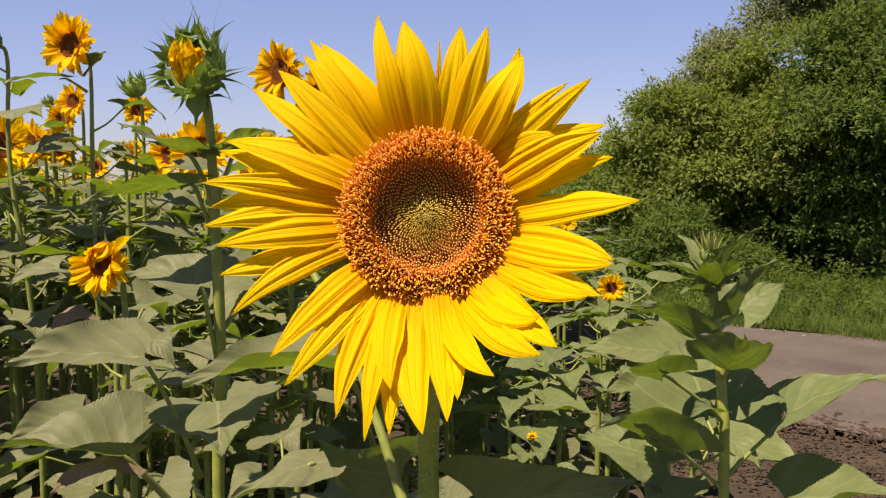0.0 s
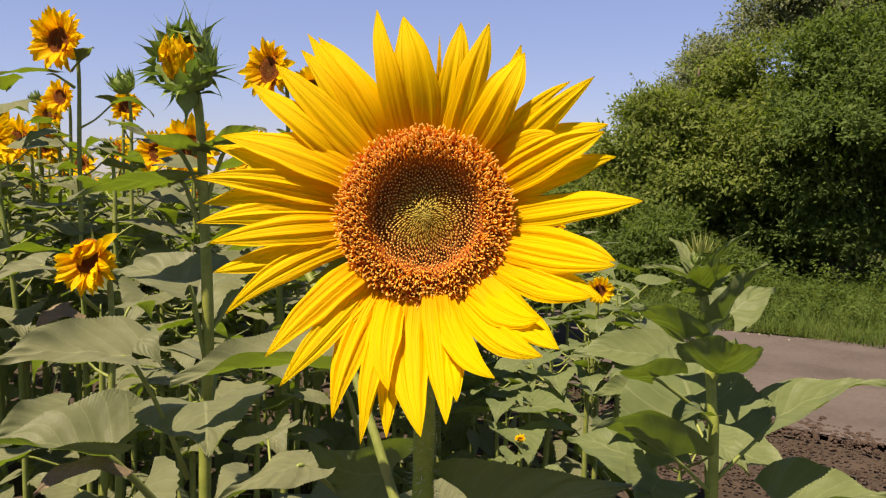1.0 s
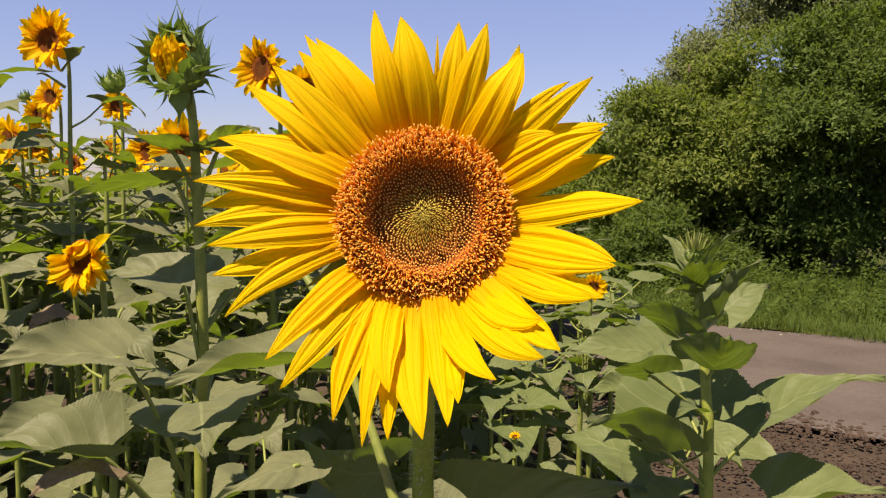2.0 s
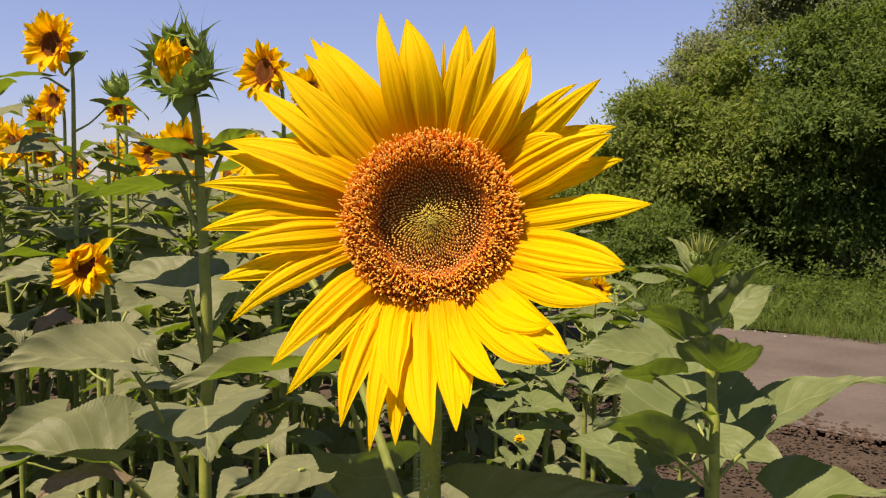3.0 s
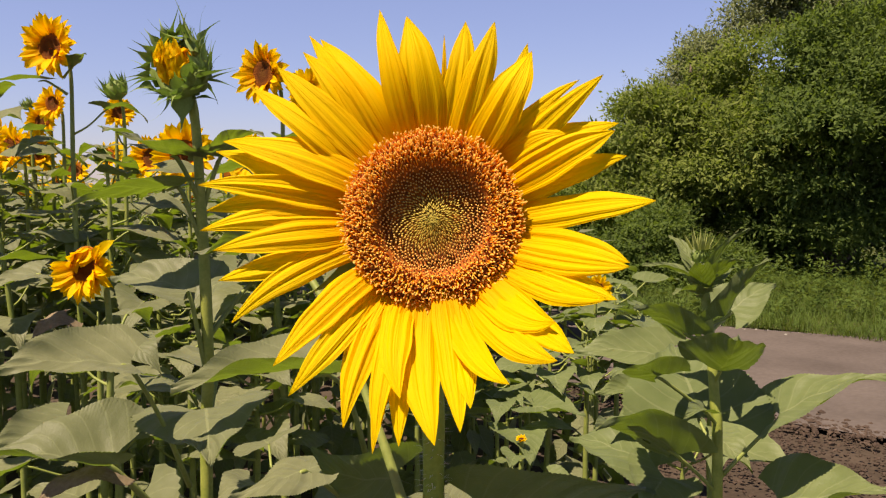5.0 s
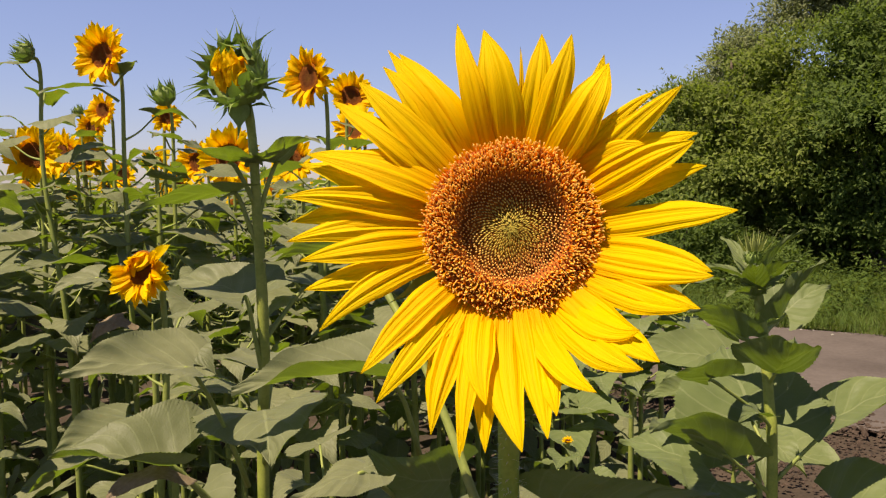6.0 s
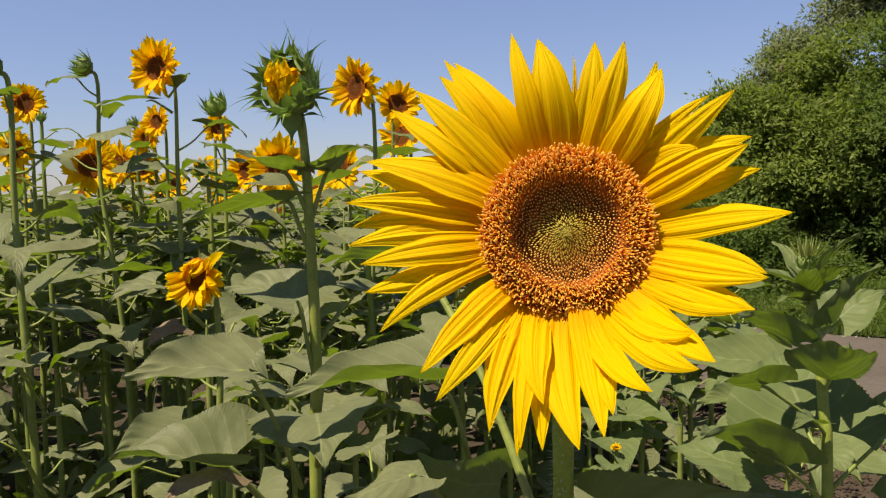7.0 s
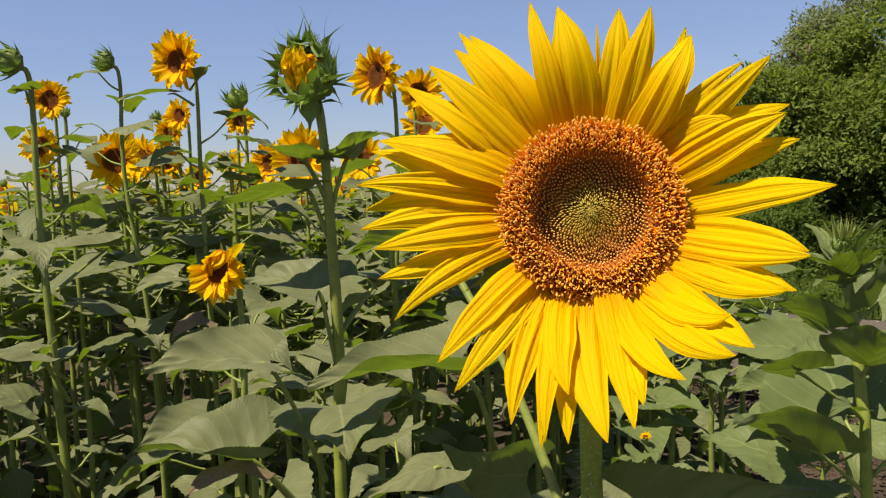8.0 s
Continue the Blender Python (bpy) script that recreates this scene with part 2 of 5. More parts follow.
def tube_mesh(name, points, radii, mat, sides=7, wobble=0.0):
    pts = np.asarray(points, float)
    n = len(pts)
    radii = np.interp(np.linspace(0, 1, n), np.linspace(0, 1, len(radii)), radii)
    verts = []
    tangent = np.gradient(pts, axis=0)
    tangent /= np.linalg.norm(tangent, axis=1)[:, None] + 1e-9
    ref = np.array((1.0, 0.0, 0.0)) if abs(tangent[0][0]) < 0.8 else np.array((0.0, 1.0, 0.0))
    for j in range(n):
        a = np.cross(tangent[j], ref)
        a /= np.linalg.norm(a) + 1e-9
        b = np.cross(tangent[j], a)
        for i in range(sides):
            w = 2 * math.pi * i / sides
            r = radii[j] * (1 + wobble * math.sin(3 * w + j * 0.4) + wobble * math.sin(j * 1.7))
            verts.append(pts[j] + r * (math.cos(w) * a + math.sin(w) * b))
    faces = grid_faces(n, sides, True)
    faces.append(tuple(range(sides))[::-1])
    faces.append(tuple(range((n - 1) * sides, n * sides)))
    return mesh_of(name, verts, faces, grid_uv(n, sides), mat)


def leaf_mesh(name, seed, mat, nv=39, nu=11, arch=0.06, fold=0.12, curl=0.1, wave=0.03, slim=0.0, teeth=0.02):
    """A heart-shaped blade one long and one wide, base at 0, tip on +y, upper side +z."""
    r = np.random.default_rng(seed)
    ph = r.uniform(0, 6.28, 8)
    skew = r.uniform(-0.06, 0.06)
    bite = r.uniform(0.4, 1.4, (nv, 2)) * teeth
    verts = []
    for j in range(nv):
        v = j / (nv - 1)
        h = float(np.interp(v, (0, 0.05, 0.12, 0.22, 0.36, 0.52, 0.68, 0.82, 0.92, 1), (0.36, 0.45, 0.50, 0.495, 0.425, 0.32, 0.21, 0.108, 0.042, 0.003))) * (1 - slim * 0.3)
        for i in range(nu):
            u = 2 * i / (nu - 1) - 1
            edge = abs(u) > 0.99
            tooth = 1 + (bite[j, int(u > 0)] if j % 2 else -bite[j, int(u > 0)]) * edge * (v < 0.95)
            tooth *= 1 + 0.05 * math.sin(ph[6] + 5 * v + (2 if u > 0 else 0)) * abs(u)
            x = u * h * tooth + skew * math.sin(math.pi * v)
            y = v - 0.24 * abs(u) ** 1.6 * (1 - v) ** 3 + edge * 0.3 * bite[j, int(u > 0)] * (j % 2)
            z = arch * 4 * v * (1 - v) - curl * v ** 3 + fold * abs(u) ** 1.3 * h
            z += wave * math.sin(ph[0] + 7 * v + 2.2 * u) * (0.3 + abs(u)) + wave * 0.7 * math.sin(ph[1] + 11 * v - 3 * u) * abs(u)
            z += 0.012 * math.cos(ph[2] + 20 * v - 9 * abs(u))
            verts.append((x, y, z))
    return mesh_of(name, verts, grid_faces(nv, nu), grid_uv(nv, nu), mat)


BENDS = [(0.06, 0.10, 0.10, 0.03), (0.10, 0.16, 0.22, 0.035), (0.03, 0.2, 0.05, 0.04), (0.12, 0.05, 0.30, 0.03), (0.05, -0.1, 0.12, 0.045), (0.09, 0.24, 0.15, 0.03)]
LEAVES = [leaf_mesh("leaf", 10 + k, M_LEAF, 25, 7, a, f, c, w) for k, (a, f, c, w) in enumerate(BENDS)]
FINE = [leaf_mesh("leaf", 10 + k, M_LEAF, 91, 13, a * 0.5, f, c * 0.6, w * 0.8, teeth=0.027) for k, (a, f, c, w) in enumerate(BENDS)]
FRESH = [(0.06, 0.16, 0.10, 0.03), (0.08, 0.22, 0.2, 0.035), (0.03, 0.3, 0.05, 0.03), (0.1, 0.1, 0.25, 0.03)]
YOUNG = [leaf_mesh("leaf", 30 + k, M_YOUNG, 25, 7, a, f, c, w) for k, (a, f, c, w) in enumerate(FRESH)]
CRISP = [leaf_mesh("leaf", 30 + k, M_YOUNG, 81, 13, a, f, c, w, teeth=0.016) for k, (a, f, c, w) in enumerate(FRESH)]
TROUGH = leaf_mesh("leaf", 36, M_YOUNG, 81, 13, 0.03, 0.55, -0.1, 0.03, teeth=0.02)
SMALL = leaf_mesh("leaf", 41, M_YOUNG, arch=0.05, fold=0.25, curl=0.2, wave=0.02, slim=0.5)
FOLDED = [leaf_mesh("leaf", 52 + k, M_LEAF, 91, 15, 0.03, f, 0.05, 0.03, teeth=0.02) for k, f in enumerate((0.62, 0.5, 0.24))]
WILTED = leaf_mesh("leaf", 44, M_WILT, 61, 11, 0.12, -0.3, 0.3, 0.06, teeth=0.03)


def leaf_pose(base, tip, width, roll=0.0, normal=(0, 0, 1)):
    """Where a unit leaf lies: from its base to its tip, with its upper side as near to the normal as may be."""
    b, t = Vector(base), Vector(tip)
    y = t - b
    length = y.length
    y.normalize()
    x = y.cross(Vector(normal)).normalized()
    z = x.cross(y)
    m = Matrix((x, y, z)).transposed().to_4x4()
    m.translation = b
    return m @ pose(0, 0, 0, 0, roll, 0) @ Matrix.Diagonal((width, length, (width + length) / 2, 1))


def leaf(plant, me, base, tip, width, joint=None, roll=0.0, normal=(0, 0, 1), rise=0.0, thick=0.0035, label=""):
    """A leaf of a plant, with its stalk from the joint on the stem. Places are in the world."""
    o = plant.matrix_basis.translation
    m = leaf_pose(Vector(base) - o, Vector(tip) - o, width, roll, normal)
    ob = part("leaf", me, plant, m, label)
    if joint is not None:
        j, b = Vector(joint) - o, Vector(base) - o
        mid = (j + b) / 2 + Vector((0, 0, rise))
        below = m.to_3x3() @ Vector((0, 0, -1))
        below *= thick * 1.1 / below.length
        along = b + (Vector(tip) - Vector(base)) * 0.12 + below * 1.3
        b = b + below
        inv = m.inverted()
        pts = [inv @ Vector(q) for q in spline([j, mid, b, along], 11)]
        # the stalk is drawn in the leaf's own space, so that it moves with the leaf
        ob2 = part("petiole", tube_mesh("petiole", [(m @ q) for q in pts], [thick * 1.4, thick, thick, thick * 0.4], M_STALK, 6), ob)
        ob2.matrix_parent_inverse = inv
    return ob


def petal_mesh(name, length, width, seed, lift, rise, nv=15, nu=11, ribs=0.0011, cup=0.18, twist=0.0, start=0.0):
    """A ray petal along +x: lift is how far its tip stands forward (+z), rise how much its middle bellies out."""
    r = np.random.default_rng(seed)
    ph = r.uniform(0, 6.28, 5)
    bend = r.uniform(-0.035, 0.035)
    notch = r.uniform(-0.3, 0.3)
    verts = []
    for j in range(nv):
        v = j / (nv - 1)
        w = width * 0.5 * float(np.interp(v, (0, 0.12, 0.3, 0.45, 0.6, 0.75, 0.88, 0.96, 1), (0.72, 0.86, 0.99, 1, 0.93, 0.74, 0.44, 0.17, 0.02)))
        for i in range(nu):
            u = 2 * i / (nu - 1) - 1
            x = start + (length - start) * v - abs(u - notch) ** 2 * 0.04 * length * v ** 6
            y = u * w + bend * length * math.sin(math.pi * v * 0.9) + 0.0009 * math.sin(ph[3] + v * 13) * abs(u)
            z = lift * v ** 1.2 + rise * math.sin(math.pi * v)
            z += cup * w * (u * u) + ribs * (0.6 * math.cos(u * math.pi * 2.6 + ph[0]) + 0.5 * math.cos(u * math.pi * 5.4 + ph[2])) * (0.5 + math.sin(math.pi * min(1, v * 1.1)))
            z += 0.0016 * math.sin(ph[1] + 6 * v + u) + twist * u * w * (0.35 + 0.65 * v)
            verts.append((x, y, z))
    return mesh_of(name, verts, grid_faces(nv, nu), grid_uv(nv, nu), M_PETAL)


def bract_mesh(name, length, width, seed, mat=None):
    """A pointed green bract along +x, curling forward to a thread-like tip."""
    r = np.random.default_rng(seed)
    c, s = r.uniform(0.05, 0.4), r.uniform(-0.2, 0.2)
    verts = []
    for j in range(10):
        v = j / 9
        w = width * 0.5 * ((1 - v) ** 2.0 * (0.8 + 2.4 * v) + 0.05 * (1 - v))
        for i in range(5):
            u = i / 2 - 1
            verts.append((length * v, u * w + s * length * v * v * 0.6, c * length * v * v + 0.25 * w * u * u))
    return mesh_of(name, verts, grid_faces(10, 5), grid_uv(10, 5), mat or M_BRACT)


def curl_mesh(name, length, width, seed):
    """A bract with a broad oval body that narrows at once to a long curling thread, along +x."""
    r = np.random.default_rng(seed)
    c, s, hug = r.uniform(-0.1, 0.45), r.uniform(-0.35, 0.35), r.uniform(0.1, 0.3)
    verts = []
    for j in range(14):
        v = j / 13
        w = width * 0.5 * float(np.interp(v, (0, 0.15, 0.32, 0.48, 0.6, 0.75, 1), (0.75, 1, 0.92, 0.5, 0.2, 0.11, 0.02)))
        for i in range(5):
            u = i / 2 - 1
            verts.append((length * v, u * w + s * length * max(0, v - 0.35) ** 2, length * (c * v ** 3 - hug * v * (1 - v)) - 0.35 * w * u * u))
    return mesh_of(name, verts, grid_faces(14, 5), grid_uv(14, 5), M_BRACT)


def lathe_mesh(name, profile, mat, sides=40):
    verts = [(r * math.cos(2 * math.pi * i / sides), r * math.sin(2 * math.pi * i / sides), z) for r, z in profile for i in range(sides)]
    faces = grid_faces(len(profile), sides, True)
    faces.append(tuple(range((len(profile) - 1) * sides, len(profile) * sides)))
    faces.append(tuple(range(sides))[::-1])
    return mesh_of(name, verts, faces, grid_uv(len(profile), sides), mat)


def floret_points(length, width, lean):
    """A small tube with a swollen tip, leaning along +x: rings of five points."""
    rows = [(0.0, 0.7, 0.0), (0.45, 0.75, 0.25), (0.75, 0.95, 0.62), (0.92, 1.1, 0.9), (1.0, 0.55, 1.05)]
    pts, uv = [], []
    for k, (h, w, l) in enumerate(rows):
        for i in range(5):
            a = 2 * math.pi * i / 5
            pts.append((lean * length * l + 0.5 * width * w * math.cos(a), 0.5 * width * w * math.sin(a), h * length))
            uv.append((i / 5, h))
    return np.array(pts), uv, grid_faces(5, 5, True) + [(20, 21, 22, 23, 24)]


def many(name, pieces, mat, smooth=True):
    """Joins (points, uv, faces) pieces to one mesh."""
    verts, uvs, faces, n = [], [], [], 0
    for p, uv, f in pieces:
        verts.extend(p)
        uvs.extend(uv)
        faces.extend(tuple(i + n for i in q) for q in f)
        n += len(p)
    return mesh_of(name, verts, faces, uvs, mat, smooth)


def placed(p, x, y, z, turn, scale=1.0):
    c, s = math.cos(turn), math.sin(turn)
    q = p * scale
    return np.stack([q[:, 0] * c - q[:, 1] * s + x, q[:, 0] * s + q[:, 1] * c + y, q[:, 2] + z], 1)


# ---- setting ----
def road_far(x):
    return 11.2 - 1.15 * x + 0.075 * x * x if x < 7.6 else 6.8


def field_edge(y):
    return 1.15 + 0.05 * (y - 4) + 0.1 * math.sin(y * 1.3)


def ground_height(x, y):
    h = 0.02 * noise.noise((x * 0.5, y * 0.5, 0)) + 0.015 * noise.noise((x * 2.1, y * 2.1, 3))
    return h


def ground():
    axis = np.concatenate([-np.geomspace(900, 9, 14), np.linspace(-8, 14, 90), np.geomspace(15, 900, 14)])
    axis2 = np.concatenate([-np.geomspace(900, 4, 10), np.linspace(-3, 18, 90), np.geomspace(19, 900, 14)])
    verts = [(x, y, ground_height(x, y) if abs(x) < 15 and -4 < y < 19 else -0.0) for y in axis2 for x in axis]
    me = mesh_of("ground", verts, grid_faces(len(axis2), len(axis)), None, M_SOIL)
    tagged(new("ground", me), "dry brown field soil between the sunflower rows", "ground", kind="structure")


ground()


def road():
    """The dirt track: from the edge of the field to the grass, with two faint wheel tracks."""
    verts, nu = [], 14
    xs = np.linspace(-14, 30, 110)
    for x in xs:
        far = road_far(max(x, -6)) if x > -6 else 20.8 - (x + 6) * 2
        # the near edge runs alongside, about four metres nearer
        for i in range(nu):
            s = i / (nu - 1)
            y = far - 4.1 * (1 - s) - 0.35 * (x - 3) * (1 - s) * (x > 3)
            rut = -0.025 * (math.exp(-((s - 0.3) / 0.08) ** 2) + math.exp(-((s - 0.72) / 0.08) ** 2))
            verts.append((x, y, 0.05 + rut + 0.012 * noise.noise((x * 1.5, y * 1.5, 8))))
    me = mesh_of("road", verts, grid_faces(len(xs), nu), None, M_ROAD)
    tagged(new("road", me), "pale dry dirt track beside the sunflower field", "road", kind="structure")


road()


def blades(name, spots, low, high, mat, label, wide=0.012):
    verts, faces = [], []
    for x, y in spots:
        h = rng.uniform(low, high)
        a, lean = rng.uniform(0, 6.28), rng.uniform(0.3, 1.6)
        dx, dy = math.cos(a), math.sin(a)
        w = wide * rng.uniform(0.5, 1.2)
        n = len(verts)
        z = 0.0
        for k, (t, q) in enumerate(((0, 1), (0.55, 0.75), (1, 0.1))):
            cx, cy = x + dx * lean * h * t * t, y + dy * lean * h * t * t
            verts += [(cx - dy * w * q, cy + dx * w * q, z + h * t), (cx + dy * w * q, cy - dx * w * q, z + h * t)]
        faces += [(n, n + 1, n + 3, n + 2), (n + 2, n + 3, n + 5, n + 4)]
    me = mesh_of(name, verts, faces, None, mat)
    tagged(new(name, me), label, "grass", kind="stuff")


verge = []
while len(verge) < 60000:
    x, s = rng.uniform(1.0, 13.0), rng.uniform(0, 1) ** 1.3 * 6.5
    verge.append((x, road_far(x) - 0.07 + s + 0.25 * noise.noise((x * 1.3, 0, 5))))


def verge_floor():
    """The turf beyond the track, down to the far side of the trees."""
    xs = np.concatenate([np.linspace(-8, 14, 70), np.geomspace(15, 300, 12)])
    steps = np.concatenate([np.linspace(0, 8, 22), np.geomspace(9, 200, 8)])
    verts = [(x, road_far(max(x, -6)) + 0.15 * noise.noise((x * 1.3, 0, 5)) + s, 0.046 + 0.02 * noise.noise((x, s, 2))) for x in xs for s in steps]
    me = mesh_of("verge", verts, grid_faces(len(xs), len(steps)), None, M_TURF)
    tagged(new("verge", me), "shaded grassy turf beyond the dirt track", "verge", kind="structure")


verge_floor()


def weeds():
    """Tall leafy weeds in clumps along the foot of the bushes."""
    quads = []
    while len(quads) < 30000:
        x, s = rng.uniform(1.0, 13.0), rng.uniform(0.7, 4.2)
        if noise.noise((x * 1.1, s * 1.1, 9)) < -0.1:
            continue
        y, tall = road_far(x) + 1.12 * s - 0.5, rng.uniform(0.12, 0.3) + 0.09 * s * rng.uniform(0.4, 1.2)
        lean = rng.normal(0, 0.12, 2)
        for k in range(int(rng.integers(16, 30))):
            f = rng.uniform(0.15, 1)
            c = np.array((x + lean[0] * f, y + lean[1] * f, tall * f)) + rng.normal(0, 0.02, 3)
            a, z = rng.uniform(0, 6.28), rng.uniform(-0.4, 0.7)
            d = np.array((math.cos(a), math.sin(a), z)) * rng.uniform(0.04, 0.09)
            e = np.array((-math.sin(a), math.cos(a), rng.uniform(-0.3, 0.3))) * rng.uniform(0.008, 0.018)
            quads.append((np.array([c, c + d * 0.45 + e, c + d, c + d * 0.45 - e]), [(0.5, 0), (1, 0.4), (0.5, 1), (0, 0.4)], [(0, 1, 2, 3)]))
    tagged(new("roadside_weeds", many("roadside_weeds", quads, M_GRASS)), "taller tangled weeds in front of the bushes", "weeds", kind="stuff")


weeds()
pebbles = []
for k in range(70):
    x = rng.uniform(1.5, 9.0)
    r = rng.uniform(0.008, 0.022)
    ring = [(r * math.cos(q) * rng.uniform(0.8, 1.1), r * math.sin(q) * rng.uniform(0.8, 1.1), 0) for q in np.linspace(0, 5.236, 6)]
    p = np.array(ring + [(0.6 * a, 0.6 * b, r * 0.6) for a, b, _ in ring])
    pebbles.append((placed(p, x, road_far(x) - abs(rng.normal(0, 0.12)), 0.045, rng.uniform(0, 6.28)), [(0, 0)] * 12, [(i, (i + 1) % 6, (i + 1) % 6 + 6, i + 6) for i in range(6)] + [(6, 7, 8, 9, 10, 11)]))
tagged(new("pebbles", many("pebbles", pebbles, M_STONE, False)), "pale stones along the grassy edge of the track", "stones", kind="stuff")
blades("roadside_grass", verge, 0.05, 0.23, M_GRASS, "sunlit unmown green grass along the dirt track", 0.0058)


def clods():
    pieces = []
    ico = bmesh.new()
    bmesh.ops.create_icosphere(ico, subdivisions=1, radius=1)
    base = np.array([v.co[:] for v in ico.verts])
    faces = [tuple(v.index for v in f.verts) for f in ico.faces]
    ico.free()
    for k in range(3800):
        s = rng.uniform(0, 1)
        ridge = rng.uniform(0, 1) < 0.6
        x = 1.2 + 5.8 * rng.uniform() ** 1.5
        y = road_far(x) - 4.1 - 0.35 * max(0, x - 3) + (rng.normal(0.1, 0.12) if ridge else -rng.uniform(0, 1.6))
        if x < field_edge(y) - 0.3:
            continue
        r = rng.uniform(0.006, 0.02) * (1.2 if ridge else 0.8)
        p = base * (1 + rng.uniform(-0.4, 0.4, (len(base), 1))) * (r, r * rng.uniform(0.7, 1.2), r * 0.65)
        pieces.append((placed(p, x, y, 0.04 + r * (0.1 + 0.4 * s), rng.uniform(0, 6.28)), [(0, 0)] * len(base), faces))
    # finer crumbs between them
    crumb_rng = np.random.default_rng(12)
    for k in range(5000):
        x = 0.8 + 4.2 * crumb_rng.uniform() ** 1.3
        y = road_far(x) - 4.1 - 0.35 * max(0, x - 3) + crumb_rng.normal(0.05, 0.1) - (crumb_rng.uniform(0, 1.8) if k % 3 else 0)
        r = crumb_rng.uniform(0.004, 0.012)
        p = base * (1 + crumb_rng.uniform(-0.4, 0.4, (len(base), 1))) * (r, r, r * 0.7)
        pieces.append((placed(p, x, y, 0.04 + r * 0.3, crumb_rng.uniform(0, 6.28)), [(0, 0)] * len(base), faces))
    tagged(new("soil_clods", many("soil_clods", pieces, M_CLOD, False)), "dark crumbly soil clods thrown up beside the track", "soil", kind="stuff")


clods()


# ---- trees ----
def tree(x, y, lobes, count, leaf_size, mat, label, trunk=0.12, name="tree"):
    """lobes: ellipsoids (dx, dy, z, rx, rz) of which the crown is made."""
    top = thing(name, x, y, 0, label, "tree", "roadside trees")
    highest = max(l[2] for l in lobes)
    part("trunk", tube_mesh("trunk", spline([(0, 0, -0.1), (0.05, 0, highest * 0.3), (-0.05, 0.05, highest * 0.65), (0, 0, highest)], 12), [trunk, trunk * 0.8, trunk * 0.5, trunk * 0.2], M_BARK, 9, 0.05), top)
    for dx, dy, z, rx, rz in lobes:
        for k in range(3):
            e = (dx + rng.uniform(-0.5, 0.5) * rx, dy + rng.uniform(-0.5, 0.5) * rx, z + rng.uniform(-0.1, 0.7) * rz)
            s = (0, 0, max(0.15, min(highest * 0.6, z - rz * 0.8)))
            mid = ((s[0] + e[0]) * 0.45, (s[1] + e[1]) * 0.45, (s[2] + e[2]) * 0.5 - 0.1)
            part("limb", tube_mesh("limb", spline([s, mid, e], 8), [trunk * 0.45, trunk * 0.25, trunk * 0.06], M_BARK, 6, 0.05), top)
    vol = np.array([l[3] ** 2 for l in lobes])
    vol = vol / vol.sum()
    pts, dirs, ups = [], [], []
    for (dx, dy, z, rx, rz), share in zip(lobes, vol):
        n_sprig = int(count * share / 14)
        # boughs all over the lobe: each a flat dome of sprigs, thick above and open below
        n_bough = max(6, int(10 * rx * rx))
        d0 = rng.normal(size=(n_bough, 3)) + (0, -0.25, 0.15)
        d0 /= np.linalg.norm(d0, axis=1)[:, None]
        bough = d0 * rng.uniform(0.45, 0.9, n_bough)[:, None] * (rx, rx, rz) + (dx, dy, z)
        size0 = rng.uniform(0.2, 0.52, n_bough) * (0.6 + 0.35 * rx)
        pick = rng.choice(n_bough, size=n_sprig, p=size0 ** 2 / (size0 ** 2).sum())
        d = rng.normal(size=(n_sprig, 3))
        d[:, 2] = np.abs(d[:, 2]) - 0.2
        d /= np.linalg.norm(d, axis=1)[:, None]
        c = bough[pick] + d * (size0[pick] * rng.uniform(0.7, 1.0, n_sprig))[:, None] * (1.25, 1.25, 0.65)
        inside = rng.uniform(size=n_sprig) < 0.24
        deep = rng.normal(size=(n_sprig, 3)) * 0.42 * np.array((rx, rx, rz)) + (dx, dy, z)
        c[inside] = deep[inside]
        d = 0.6 * d + 0.5 * d0[pick]
        for q, w in zip(c, d):
            axis = w + rng.normal(0, 0.5, 3) + (0, 0, 0.15)
            axis /= np.linalg.norm(axis)
            span = leaf_size * rng.uniform(3.0, 5.0)
            t = rng.uniform(0, 1, 14)
            p = q + axis * (t * span)[:, None] + rng.normal(0, leaf_size * 0.55, (14, 3))
            pts.append(p)
            dirs.append(np.repeat(axis[None], 14, 0))
            ups.append(np.repeat((w + (0, -0.1, 0.7))[None], 14, 0))
    p, a, up = np.concatenate(pts), np.concatenate(dirs), np.concatenate(ups)
    keep = p[:, 2] > 0.1
    p, a, up = p[keep], a[keep], up[keep]
    n = len(p)
    along = a * 0.6 + rng.normal(0, 0.45, (n, 3)) + (0, 0, -0.2)
    along /= np.linalg.norm(along, axis=1)[:, None]
    side = np.cross(along, rng.normal(size=(n, 3)) * 0.35 + up)
    side /= np.linalg.norm(side, axis=1)[:, None] + 1e-9
    size = leaf_size * rng.uniform(0.7, 1.45, (n, 1))
    v = np.empty((n, 4, 3))
    v[:, 0], v[:, 2] = p, p + along * size
    v[:, 1], v[:, 3] = p + along * size * 0.4 + side * size * 0.2, p + along * size * 0.4 - side * size * 0.2
    me = bpy.data.meshes.new("crown")
    me.vertices.add(4 * n)
    me.vertices.foreach_set("co", v.ravel())
    me.loops.add(4 * n)
    me.loops.foreach_set("vertex_index", np.arange(4 * n, dtype=np.int32))
    me.polygons.add(n)
    me.polygons.foreach_set("loop_start", np.arange(0, 4 * n, 4, dtype=np.int32))
    me.materials.append(mat)
    me.update(calc_edges=True)
    part("crown", me, top)


